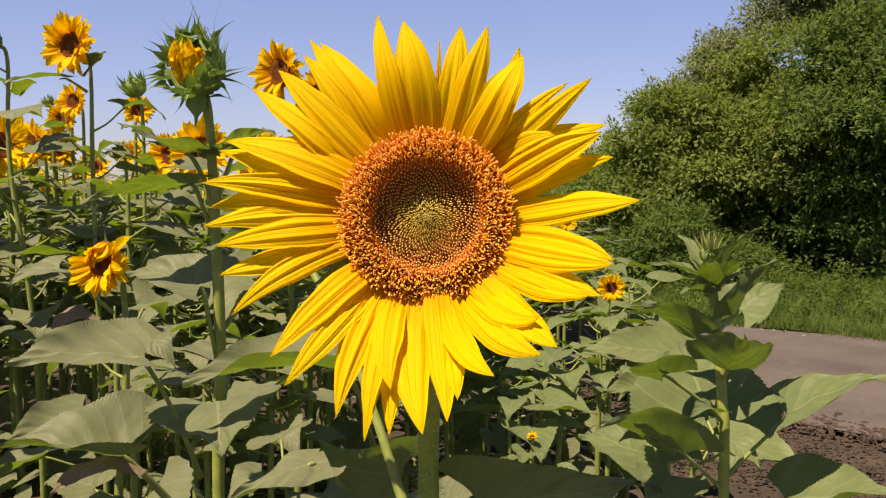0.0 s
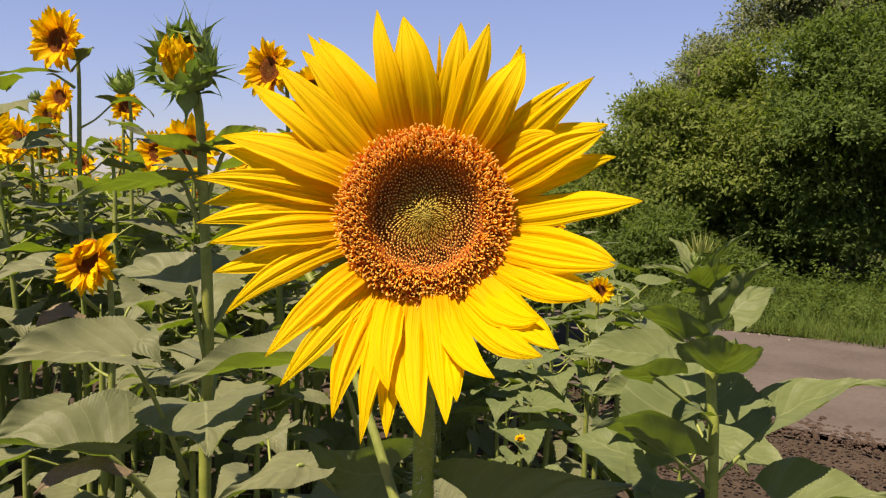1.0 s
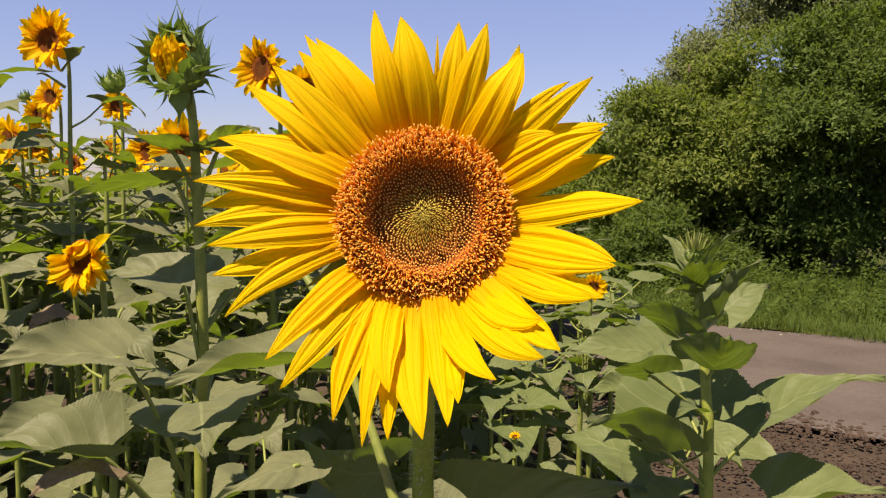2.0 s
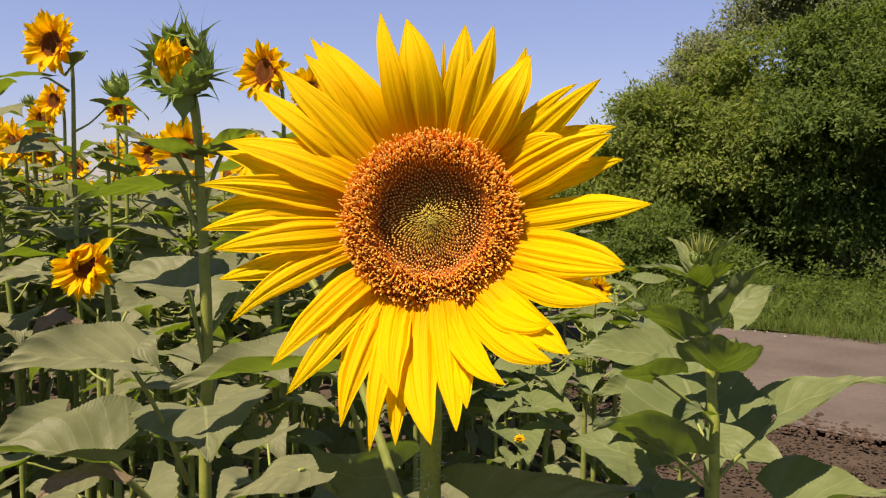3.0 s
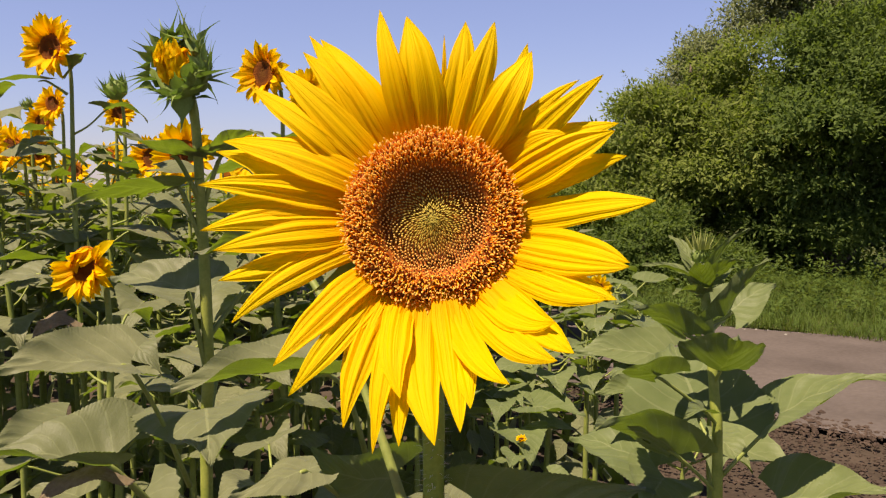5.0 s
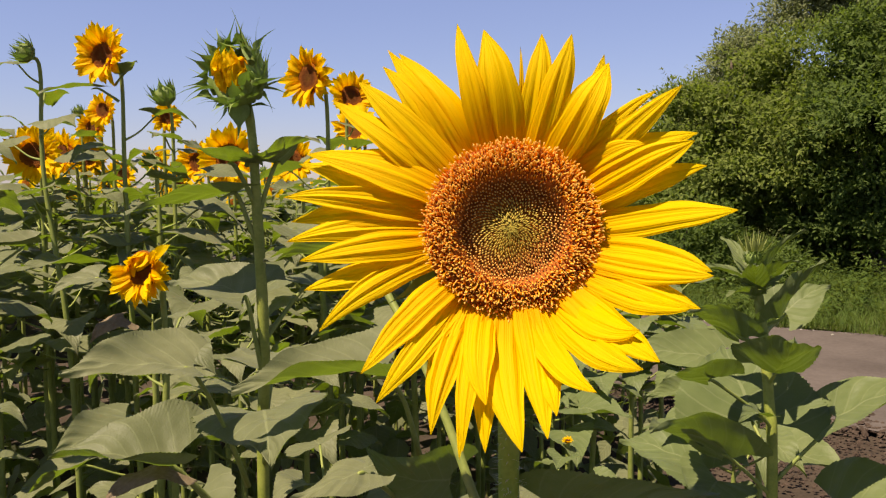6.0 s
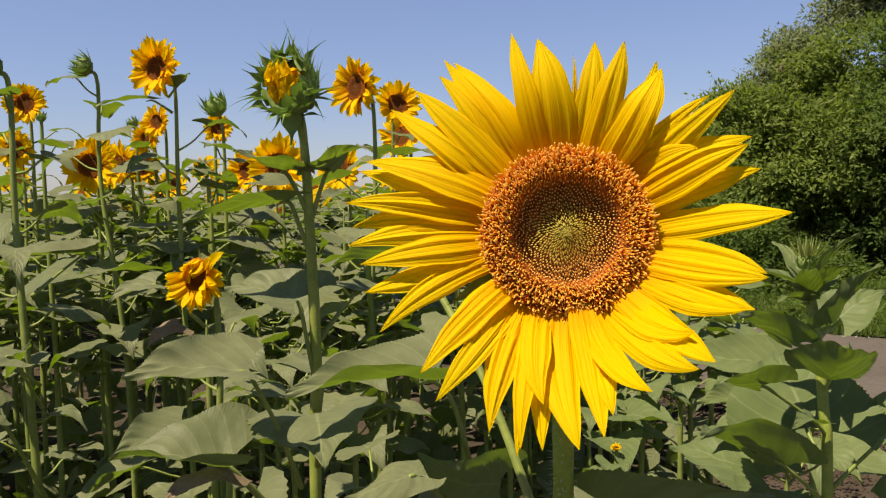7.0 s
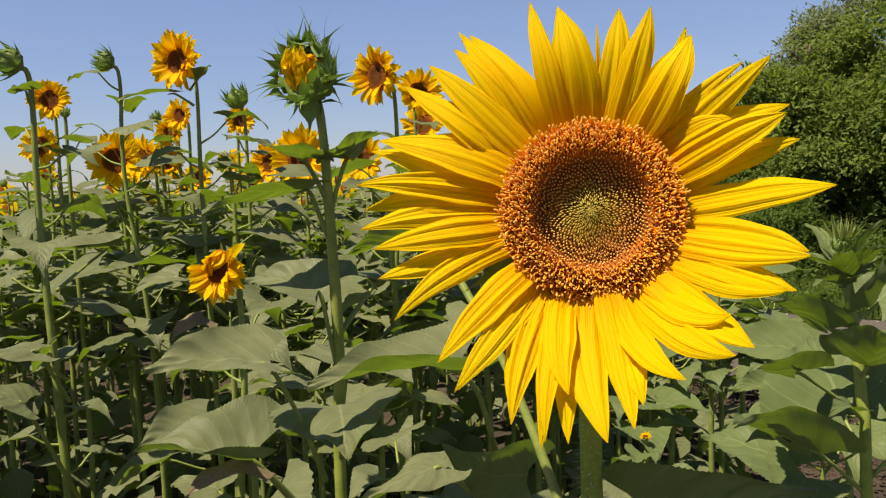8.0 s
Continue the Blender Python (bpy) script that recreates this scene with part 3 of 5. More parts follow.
tree(4.6, 14.3, [(-1.7, 0, 1.35, 0.5, 0.5), (-1.1, 0, 2.05, 0.5, 0.5), (-0.6, 0, 2.5, 0.5, 0.45), (-0.15, -0.3, 2.0, 1.0, 0.9), (-1.2, -0.2, 1.0, 0.9, 0.8), (0.8, -0.8, 2.2, 1.1, 0.9), (0.75, 0, 3.1, 0.5, 0.55), (1.15, 0.1, 3.6, 0.35, 0.4), (0.3, 0.1, 3.35, 0.25, 0.35), (-0.85, 0.2, 2.75, 0.25, 0.3), (-0.3, 0.3, 0.6, 0.9, 0.6), (0.5, 1.2, 0.8, 0.8, 0.8), (0.9, 0.9, 1.8, 0.9, 0.9), (-1.0, 0.7, 1.7, 0.8, 0.8), (1.9, 1.0, 1.6, 0.8, 0.9), (1.6, -0.6, 2.7, 0.8, 0.7), (-2.2, 0.2, 0.7, 0.6, 0.6), (0.2, -0.9, 1.5, 0.75, 0.55), (1.2, -1.0, 1.5, 0.75, 0.55)], 165000, 0.082, M_TREE, "dense green roadside bush with small pointed leaves", name="bush")
tree(6.5, 12.9, [(-0.6, 0, 3.1, 0.6, 0.7), (-0.25, -0.2, 3.75, 0.4, 0.4), (0.55, 0, 3.95, 0.55, 0.5), (0.0, 0, 3.2, 0.8, 0.7), (-0.4, -0.45, 2.1, 1.15, 0.9), (0.5, -0.5, 2.3, 1.2, 1.0), (-0.6, 0.15, 0.6, 0.8, 0.6), (0.4, 0.1, 0.7, 0.9, 0.7), (-0.5, 1.3, 0.6, 1.0, 0.6), (0.7, 1.3, 0.7, 1.0, 0.7), (0.2, 1.1, 1.5, 1.0, 0.9), (0.9, 0, 3.1, 0.9, 0.8), (1.6, 0, 1.6, 1.2, 1.4)], 140000, 0.08, M_TREE_DARK, "tall dark green bush beside the dirt track")
tree(6.6, 19.5, [(-0.05, 0, 4.5, 0.45, 0.45), (-0.5, 0, 4.05, 0.45, 0.5), (-0.9, 0, 3.5, 0.45, 0.5), (0.2, 0, 4.2, 0.7, 0.6), (0.4, 0, 3.1, 0.9, 0.9), (-1.4, 0, 3.1, 0.6, 0.6), (-0.6, 0, 2.6, 1.1, 1.0)], 60000, 0.085, M_TREE_GREY, "grey-green willow behind the roadside bush")
tree(9.3, 19.0, [(-1.8, 0, 5.4, 0.5, 0.4), (-1.0, 0, 5.6, 0.8, 0.7), (0.1, 0, 5.7, 1.0, 0.7), (1.0, 0, 5.6, 1.2, 0.9), (0.2, 0, 4.8, 0.7, 0.6), (1.2, 0, 4.5, 1.0, 0.9), (-0.6, 0, 6.6, 1.1, 0.9), (0.7, 0, 6.9, 1.3, 1.0), (2.2, 0, 5.2, 1.2, 1.3)], 100000, 0.095, M_TREE_GREY, "tall roadside tree with loose airy crown")
tree(3.1, 11.5, [(-0.6, 0.3, 0.35, 0.4, 0.3), (0.0, 0.2, 0.5, 0.4, 0.35), (0.25, 0.6, 0.85, 0.3, 0.3), (0.7, 0.4, 0.25, 0.4, 0.22), (1.2, 0.6, 0.25, 0.3, 0.22), (-1.0, 0.4, 0.25, 0.3, 0.25)], 26000, 0.07, M_TREE_DARK, "low green shrub in the grass beside the track", trunk=0.05, name="shrub")
tree(4.3, 12.4, [(-0.4, 0, 0.3, 0.45, 0.28), (0.3, 0.2, 0.22, 0.4, 0.22)], 12000, 0.055, M_TREE_DARK, "small dark green shrub at the foot of the bushes", trunk=0.04, name="shrub")
tree(3.0, 19.0, [(0, 0, 1.0, 0.8, 0.7), (0.9, 0, 1.5, 0.9, 0.9), (-0.8, 0, 0.7, 0.6, 0.5)], 22000, 0.10, M_TREE, "low green shrub further along the track", name="shrub")


# ---- sunflower heads ----
PETALS_SMALL = [petal_mesh("petal", 1.0, 0.26, 60 + k, l, 0.06, 7, 5, 0.012, 0.25, t, 0.40) for k, (l, t) in enumerate([(0.10, 0.1), (0.25, -0.2), (0.0, 0.2), (0.35, 0.0)])]
BRACTS = [bract_mesh("bract", 1.0, 0.34, 80 + k) for k in range(4)]
DISC_SMALL = lathe_mesh("disc", [(0.40, -0.16), (0.50, -0.02), (0.47, 0.05), (0.34, 0.075), (0.18, 0.045), (0.02, 0.05)], M_DISC_FAR, 24)
DISC_SHUT = lathe_mesh("disc", [(0.40, -0.16), (0.49, -0.03), (0.46, 0.016), (0.2, 0.008), (0.02, 0.008)], M_DISC_FAR, 24)
RECEPTACLE = lathe_mesh("receptacle", [(0.10, -0.34), (0.3, -0.24), (0.44, -0.1), (0.46, 0.0)], M_BRACT, 16)


def facing(place, way, spin=0.0):
    """A pose at a place with local z along the way."""
    return Matrix.Translation(place) @ Vector(way).to_track_quat("Z", "Y").to_matrix().to_4x4() @ pose(0, 0, 0, 0, 0, spin)


def small_head(plant, place, way, radius, petals=44, seed=0, shut=False):
    """An open flower; radius reaches the petals' tips. shut: its upper petals still fold over the disc."""
    r = np.random.default_rng(seed)
    o = plant.matrix_basis.translation
    m = facing(Vector(place) - o, way, r.uniform(0, 360)) @ Matrix.Diagonal((radius, radius, radius, 1))
    d = part("disc", DISC_SHUT if shut else DISC_SMALL, plant, m, "rust-brown seed disc")
    part("receptacle", RECEPTACLE, d)
    for k in range(petals):
        ang = k * 360 / petals + r.uniform(-4, 4)
        s = r.uniform(0.86, 1.0) * (1.0 if k % 2 else 0.93)
        lift = r.uniform(-16, 12)
        if shut and (m.to_3x3() @ Vector((math.cos(radians(ang - 20)), math.sin(radians(ang - 20)), 0))).z > 0.38 * radius:
            # folded in at its root, over the disc
            fold = pose(0, 0, 0, 0, 0, ang) @ pose(0.44, 0, 0.02 + 0.012 * (k % 4), 0, r.uniform(-165, -105), r.uniform(-18, 18)) @ Matrix.Scale(r.uniform(0.65, 0.9), 4) @ pose(-0.42, 0, 0)
            part("petal", PETALS_SMALL[k % 4], d, fold)
            continue
        part("petal", PETALS_SMALL[int(r.integers(4))], d, pose(0, 0, -0.03 * (k % 3), 0, lift, ang) @ Matrix.Diagonal((s, r.uniform(0.7, 1.05), 1, 1)))
    for k in range(4):
        part("bract", BRACTS[k % 4], d, pose(0, 0, -0.13, 0, r.uniform(5, 25), k * 90 + r.uniform(-6, 6)) @ Matrix.Diagonal((0.8, 0.9, 0.9, 1)))
    return d


BUD_CORE = lathe_mesh("bud", [(0.12, -0.45), (0.36, -0.32), (0.44, -0.10), (0.38, 0.14), (0.24, 0.26), (0.05, 0.28)], M_BRACT, 18)


def small_bud(plant, place, way, radius, seed=0):
    """A closed head wrapped in pointed green bracts."""
    r = np.random.default_rng(seed)
    o = plant.matrix_basis.translation
    m = facing(Vector(place) - o, way, r.uniform(0, 360)) @ Matrix.Diagonal((radius, radius, radius, 1))
    d = part("bud", BUD_CORE, plant, m, "closed green bud")
    for ring, (n, z, rad, tilt, size) in enumerate([(7, -0.32, 0.34, -38, 0.75), (9, -0.20, 0.43, -66, 0.72), (8, -0.04, 0.43, -86, 0.62), (6, 0.12, 0.31, -104, 0.5)]):
        for k in range(n):
            a = k * 360 / n + ring * 17 + r.uniform(-6, 6)
            part("bract", BRACTS[int(r.integers(4))], d, pose(0, 0, 0, 0, 0, a) @ pose(rad, 0, z, 0, tilt + r.uniform(-20, 20), r.uniform(-14, 14)) @ Matrix.Diagonal((size * r.uniform(0.75, 1.2), size * 1.05, size, 1)))
    return d


# ---- the sunflower in front ----
HERO = Vector((-0.007, 0.533, 1.483))
DISC_R = 0.0475
# the ray petals: where the tip points (degrees), its reach and the petal's width (cm), and how far round the root sits from it (degrees)
UPPER = [(104, 11.9, 1.3, 3), (97, 11.2, 2.3, -3), (128, 11.6, 1.8, -3), (136, 11.9, 1.8, 0), (144, 12.4, 1.7, 1), (160, 12.1, 1.9, -6), (172, 12.7, 1.6, -5), (5, 10.9, 1.7, 1), (26, 10.3, 1.8, 0), (40, 11.6, 1.4, -1), (59, 10.4, 2.2, -2), (72, 11.1, 1.7, -2)]
LOWER = [(-177, 12.3, 1.7, -7), (-172, 11.7, 1.6, -1), (-153, 11.5, 1.4, -10), (-138, 10.7, 1.6, -3), (-130, 11.1, 1.5, 0), (-114, 10.7, 1.5, -7), (-105, 10.8, 1.2, -6), (-90, 10.2, 2.1, -7), (-83, 9.6, 1.5, 1), (-65, 8.0, 1.5, -10), (-48, 8.4, 1.8, -11), (-43, 8.7, 1.8, -2), (-24, 8.8, 1.5, -5), (-13, 9.5, 1.6, -3)]
BEHIND = [(124, 12.4, 1.3, 1), (122, 11.9, 1.9, -4), (163, 12.5, 1.8, -2), (178, 12.3, 1.8, -6), (-164, 11.8, 1.8, 0), (-138, 10.0, 1.6, -4), (-114, 10.6, 1.5, -10), (-105, 11.5, 1.1, -5), (-99, 10.8, 1.5, -5), (-79, 8.8, 1.5, 2), (-23, 9.5, 1.5, -1), (-12, 9.7, 1.5, 5), (18, 10.4, 1.5, 3), (27, 10.8, 1.8, 8), (43, 10.7, 1.0, 5), (61, 10.8, 1.5, -7), (80, 11.0, 1.8, -3), (86, 10.2, 0.35, -2), (98, 8.7, 2.0, 3), (123, 9.0, 2.0, -8), (156, 10.3, 2.0, -6), (-39, 7.3, 1.8, -10), (32, 8.2, 1.9, 9), (-101, 8.5, 1.6, -10)]


def ray_mesh(root, tip, out, wide, seed, rise, cup, twist, nv=25, nu=19):
    """A ray petal of the large head, in the head's own space: it leaves the disc along out and bends over to its tip."""
    r = np.random.default_rng(seed)
    ph = r.uniform(0, 6.28, 6)
    skew, deep = r.uniform(-0.25, 0.25), r.uniform(0.7, 1.2)
    a, c = np.array(root, float), np.array(tip, float)
    span = np.linalg.norm(c - a)
    b = a + np.array(out, float) * 0.5 * span
    verts = []
    for j in range(nv):
        v = j / (nv - 1)
        p = (1 - v) ** 2 * a + 2 * v * (1 - v) * b + v * v * c
        d = 2 * (1 - v) * (b - a) + 2 * v * (c - b)
        d /= np.linalg.norm(d[:2])
        w = wide * 0.5 * float(np.interp(v, (0, 0.1, 0.25, 0.38, 0.52, 0.66, 0.78, 0.88, 0.95, 1), (0.74, 0.87, 0.98, 1, 0.95, 0.79, 0.57, 0.34, 0.16, 0.015)))
        z = (c[2] - a[2]) * v ** 1.2 + a[2] + rise * math.sin(math.pi * v) + 0.0014 * math.sin(ph[1] + 6 * v)
        for i in range(nu):
            u = 2 * i / (nu - 1) - 1
            ruffle = 1 + 0.05 * math.sin(ph[3] + 15 * v + u) * abs(u)
            q = p[:2] + np.array((-d[1], d[0])) * (u * w * ruffle + 0.3 * w * skew * math.sin(math.pi * v))
            groove = math.cos(math.pi * (2.2 * u + skew) + ph[0]) * 0.65 + 0.5 * math.cos(math.pi * 4.6 * u + ph[2]) + 0.22 * math.cos(math.pi * 8.3 * u + ph[4])
            verts.append((q[0], q[1], z + cup * w * u * u + (0.0010 - 0.0003 * (tip[1] > 0.04)) * deep * groove * (0.35 + math.sin(math.pi * min(1, v * 1.05))) * (1 - 0.6 * v ** 4) + twist * u * w * (0.35 + 0.65 * v)))
    return mesh_of("petal", verts, grid_faces(nv, nu), grid_uv(nv, nu), M_PETAL)


def hero():
    plant = thing("sunflower", 0.0, 0.60, 0.0, "large open sunflower with bright yellow petals and rust-brown disc", "sunflower")
    o = plant.matrix_basis.translation
    stem_pts = spline([(-0.02, 0.62, -0.05), (-0.012, 0.61, 0.6), (-0.008, 0.59, 1.15), (-0.006, 0.588, 1.36), (-0.006, 0.575, 1.44), (-0.007, 0.552, 1.475)], 40)
    part("stem", tube_mesh("stem", stem_pts - np.array(o), [0.011, 0.0095, 0.0074, 0.0066, 0.0070, 0.015], M_STEM_OLD, 14, 0.06), plant)
    # fine bristles on the upper stem
    hairs = []
    for k in range(650):
        s = stem_pts[int(rng.integers(17, 30))] - np.array(o) + rng.normal(0, 0.0012, 3) + (0, 0, rng.uniform(-0.02, 0.02))
        a = rng.uniform(0, 6.28)
        w = np.array((math.cos(a), math.sin(a), rng.uniform(-0.3, 0.3)))
        q = np.array((-math.sin(a), math.cos(a), 0)) * 0.00045
        root = s + w * 0.0064
        hairs.append((np.array([root - q, root + q, root + w * rng.uniform(0.003, 0.007)]), [(0, 0), (1, 0), (0.5, 1)], [(0, 1, 2)]))
    tagged(part("stem_hair", many("stem_hair", hairs, M_HAIR), plant), "pale bristles", kind="stuff")
    # the head: local x to the viewer's right, y up, z forward
    tilt = pose(0, 0, 0, 90 - 13, 0, 0)
    m = Matrix.Translation(HERO - o) @ tilt
    R = DISC_R
    profile = [(0.25 * R, -0.030), (0.8 * R, -0.022), (1.02 * R, -0.010), (1.0 * R, 0.0005), (0.9 * R, 0.0042), (0.74 * R, 0.0062), (0.65 * R, 0.0040), (0.56 * R, -0.0055), (0.3 * R, -0.007), (0.02 * R, -0.0055)]
    disc = part("disc", lathe_mesh("disc", profile, M_DISC, 48), plant, m, "round seed disc with spiralled florets")

    def height(r):
        return float(np.interp(r, [p[0] for p in profile[:2:-1]], [p[1] for p in profile[:2:-1]]))

    total, parts_left = 2500, 300
    inner, ring = [], []
    ring_meshes = []
    for k in range(5):
        p, uv, f = floret_points(0.0058, 0.00094, [0.1, 0.35, 0.6, -0.2, 0.45][k])
        ring_meshes.append(mesh_of("floret", p, f, uv, M_RING))
    for k in range(total):
        r = R * 0.985 * math.sqrt((k + 0.5) / total)
        a = k * GOLD
        x, y, z = r * math.cos(a), r * math.sin(a), height(r)
        q = r / R + rng.normal(0, 0.012)
        if q > 0.61:
            if rng.uniform() < 0.12:
                continue
            aa = a + rng.normal(0, 0.5)
            s = rng.uniform(0.75, 1.2) * (0.85 if q < 0.7 else 1.0)
            if q > 0.88 and parts_left > 0:
                parts_left -= 1
                part("floret", ring_meshes[int(rng.integers(5))], disc, pose(x, y, z - 0.001, 0, rng.uniform(5, 40) * (q - 0.6) * 2.4, math.degrees(aa)) @ Matrix.Scale(s, 4))
            else:
                p, uv, f = floret_points(0.0054 * s, 0.00086 * s, rng.uniform(-0.1, 0.5) + (q - 0.7))
                ring.append((placed(p, x, y, z - 0.001, aa), uv, f))
        else:
            p, uv, f = floret_points(0.0038 + 0.0010 * q, 0.00052 + 0.00068 * q, float(np.interp(q, (0, 0.35, 0.6), (-1.3, -0.6, 0.1))) + rng.normal(0, 0.12))
            inner.append((placed(p, x, y, z - 0.001, a), [(q, h) for _, h in uv], f))
    # a second, looser layer of curled stamens over the ring
    for k in range(1350):
        r, a = R * math.sqrt(rng.uniform(0.42, 1.0)), rng.uniform(0, 6.283)
        p, uv, f = floret_points(0.0058 * rng.uniform(0.7, 1.12), 0.00072, rng.uniform(-0.2, 0.8))
        ring.append((placed(p, r * math.cos(a), r * math.sin(a), height(r) - 0.001, a + rng.normal(0, 0.9)), uv, f))
    tagged(part("ring_floret", many("ring_floret", ring, M_RING), disc), "open orange florets", kind="stuff")
    tagged(part("inner_floret", many("inner_floret", inner, M_INNER), disc), "closed brown to yellow-green florets", kind="stuff")
    for ring_no, petals in enumerate((UPPER + LOWER, BEHIND)):
        for k, (ang, reach, wide, off) in enumerate(petals):
            sa, ca = math.sin(radians(ang)), math.cos(radians(ang))
            # the tip as it stands in an upright head, brought into the tilted one
            tip = pose(0, 0, 0, 13) @ Vector((reach / 100 * ca, reach / 100 * sa, 0.023 - 0.046 * sa + 0.022 * ca - 0.008 * ring_no))
            turn = math.atan2(tip.y, tip.x) + radians(off)
            out = Vector((math.cos(turn), math.sin(turn), 0))
            low = -0.005 + 0.008 * max(0, 0.3 * ca - sa) - 0.0016 * (k * 2 % 5) - 0.004 * ring_no
            me = ray_mesh((*(out * 0.82 * R).xy, low), tip, out, wide / 100 * 1.06, 200 + 50 * ring_no + k, 0.009 + 0.004 * sa, -0.12 - 0.2 * ((k * 7) % 5) / 5, ((k * 5) % 7 - 3) * 0.06 - 0.3 * ca)
            part("petal", me, disc)
    for k in range(26):
        me = bract_mesh("bract", 0.05, 0.022, 400 + k)
        part("bract", me, disc, pose(0, 0, -0.02 - 0.003 * (k % 2), 0, 0, k * 360 / 26) @ pose(0.6 * R, 0, 0, 0, 14, 0))
    # the shaded leaves below the head
    leaf(plant, CRISP[0], (0.026, 0.600, 1.293), (0.124, 0.580, 1.311), 0.074, (-0.004, 0.596, 1.20), normal=(0.3, -0.95, 0.02))
    leaf(plant, FINE[5], (0.003, 0.700, 1.246), (0.044, 0.660, 1.293), 0.06, (-0.008, 0.600, 1.12), normal=(-0.2, -0.5, 1))
    leaf(plant, FINE[2], (-0.112, 0.70, 1.462), (-0.205, 0.78, 1.446), 0.05, (-0.007, 0.590, 1.245), normal=(0, 0.25, 1), rise=0.025, thick=0.003)
    return plant


hero()


# ---- the budding sunflower ----
def budding():
    plant = thing("sunflower", -0.352, 1.33, 0.0, "tall sunflower with half-open spiky bud and thick green stem", "sunflower")
    o = np.array(plant.matrix_basis.translation)
    pts = spline([(-0.36, 1.34, -0.05), (-0.352, 1.33, 1.0), (-0.342, 1.32, 1.244), (-0.344, 1.31, 1.479), (-0.347, 1.30, 1.60), (-0.358, 1.29, 1.645)], 34)
    part("stem", tube_mesh("stem", pts - o, [0.011, 0.0098, 0.0092, 0.0078, 0.0066, 0.012], M_STEM, 12, 0.03), plant)
    way = Vector((-0.40, -0.88, 0.24)).normalized()
    m = facing(Vector((-0.366, 1.275, 1.672)) - Vector(o), way, 0)
    bud = part("bud", lathe_mesh("bud", [(0.012, -0.046), (0.036, -0.034), (0.045, -0.016), (0.038, -0.004), (0.03, -0.006), (0.004, -0.010)], M_BRACT, 24), plant, m, "half-open green bud")
    up = Vector((0, 0, 1))

    def wrap(d, axis, length, wide, seed, radius=0.046):
        """A bract that springs from the body along d and points along axis."""
        x = axis.normalized()
        z = (d - x * d.dot(x)).normalized()
        mm = Matrix((x, z.cross(x), z)).transposed().to_4x4()
        mm.translation = Vector((-0.366, 1.275, 1.672)) - Vector(o) + d * radius - way * 0.012
        part("bract", curl_mesh("bract", length, wide, seed), bud, m.inverted() @ mm)

    for k in range(66):
        # evenly over the body, but for the opening
        zz = 1 - 2 * (k + 0.5) / 66
        a = k * GOLD
        d = Vector((math.sqrt(1 - zz * zz) * math.cos(a), math.sqrt(1 - zz * zz) * math.sin(a), zz))
        open_side = d.dot(way)
        if open_side > 0.42:
            continue
        crown = d.z > 0.25 and open_side < 0.5
        rise = (up - d * d.z) * (0.9 if crown else 0.8) + way * (0.25 if not crown else 0.0) + d * rng.uniform(-0.15, 0.16)
        rise += Vector(rng.normal(0, 0.17, 3))
        wrap(d, rise, rng.uniform(0.036, 0.056) * (0.85 if d.z > 0.6 else 1.0) * (1.85 if crown and k % 3 == 0 else 1.0), rng.uniform(0.015, 0.021), 500 + k)
    for k in range(3):
        # broad dark bracts that hang below the head
        d = Vector(((0.12, -0.5, 0.35)[k], (-0.35, -0.2, 0.3)[k], -0.9)).normalized()
        wrap(d, Vector((0.3 * d.x, 0.2 * d.y, -1)), (0.056, 0.045, 0.05)[k], (0.032, 0.022, 0.026)[k], 700 + k, 0.040)
    for k in range(9):
        # long outer bracts that stand off and curl, but for the open side
        a = 5.2 + k * 0.55
        d = Vector((math.cos(a), math.sin(a), -0.5)).normalized()
        wrap(d, Vector((math.cos(a), math.sin(a), rng.uniform(-0.35, 0.4))), rng.uniform(0.05, 0.085), 0.018, 640 + k, 0.038)
    side = way.cross(up).normalized()
    over = side.cross(way)
    for k in range(22):
        # the inner bracts stand round the opening
        a = k * 2 * math.pi / 22 + rng.uniform(-0.1, 0.1)
        out = side * math.cos(a) + over * math.sin(a)
        wrap((out * 0.95 + way * 0.25).normalized(), way * 0.7 + out * rng.uniform(0.05, 0.5) + Vector(rng.normal(0, 0.2, 3)), rng.uniform(0.028, 0.042), rng.uniform(0.012, 0.016), 800 + k, 0.047)
    for k in range(52):
        # young petals: most rise from the lower rim, the rest fold in from the upper
        fold = k % 4 == 3
        a = rng.uniform(-1.25, 1.25)
        rim = over * (0.030 if fold else -0.028 + 0.010 * (k % 3)) * math.cos(a) + side * 0.030 * math.sin(a)
        axis = (over * (-0.55 if fold else 1.0) - side * 0.55 * math.sin(a) + way * rng.uniform(0.05, 0.45) + side * rng.normal(0, 0.14)).normalized()
        z = (way - axis * way.dot(axis)).normalized()
        mm = Matrix((axis, z.cross(axis), z)).transposed().to_4x4()
        mm.translation = Vector((-0.366, 1.275, 1.672)) - Vector(o) + rim + way * (0.004 * (k % 3) - 0.004)
        me = petal_mesh("petal", rng.uniform(0.024, 0.030) if fold else rng.uniform(0.032, 0.044), 0.012, 600 + k, 0.006, 0.003, 9, 5, 0.0006, 0.3, 0.25)
        part("petal", me, bud, m.inverted() @ mm)
    leaf(plant, FINE[0], (-0.372, 1.30, 1.502), (-0.525, 1.26, 1.480), 0.095, (-0.345, 1.312, 1.42), normal=(0, 0.22, 0.97))
    leaf(plant, FINE[1], (-0.316, 1.31, 1.545), (-0.230, 1.19, 1.585), 0.08, (-0.344, 1.312, 1.46), roll=10)
    leaf(plant, FINE[2], (-0.37, 1.29, 1.545), (-0.415, 1.18, 1.574), 0.085, (-0.345, 1.308, 1.48), roll=-8)
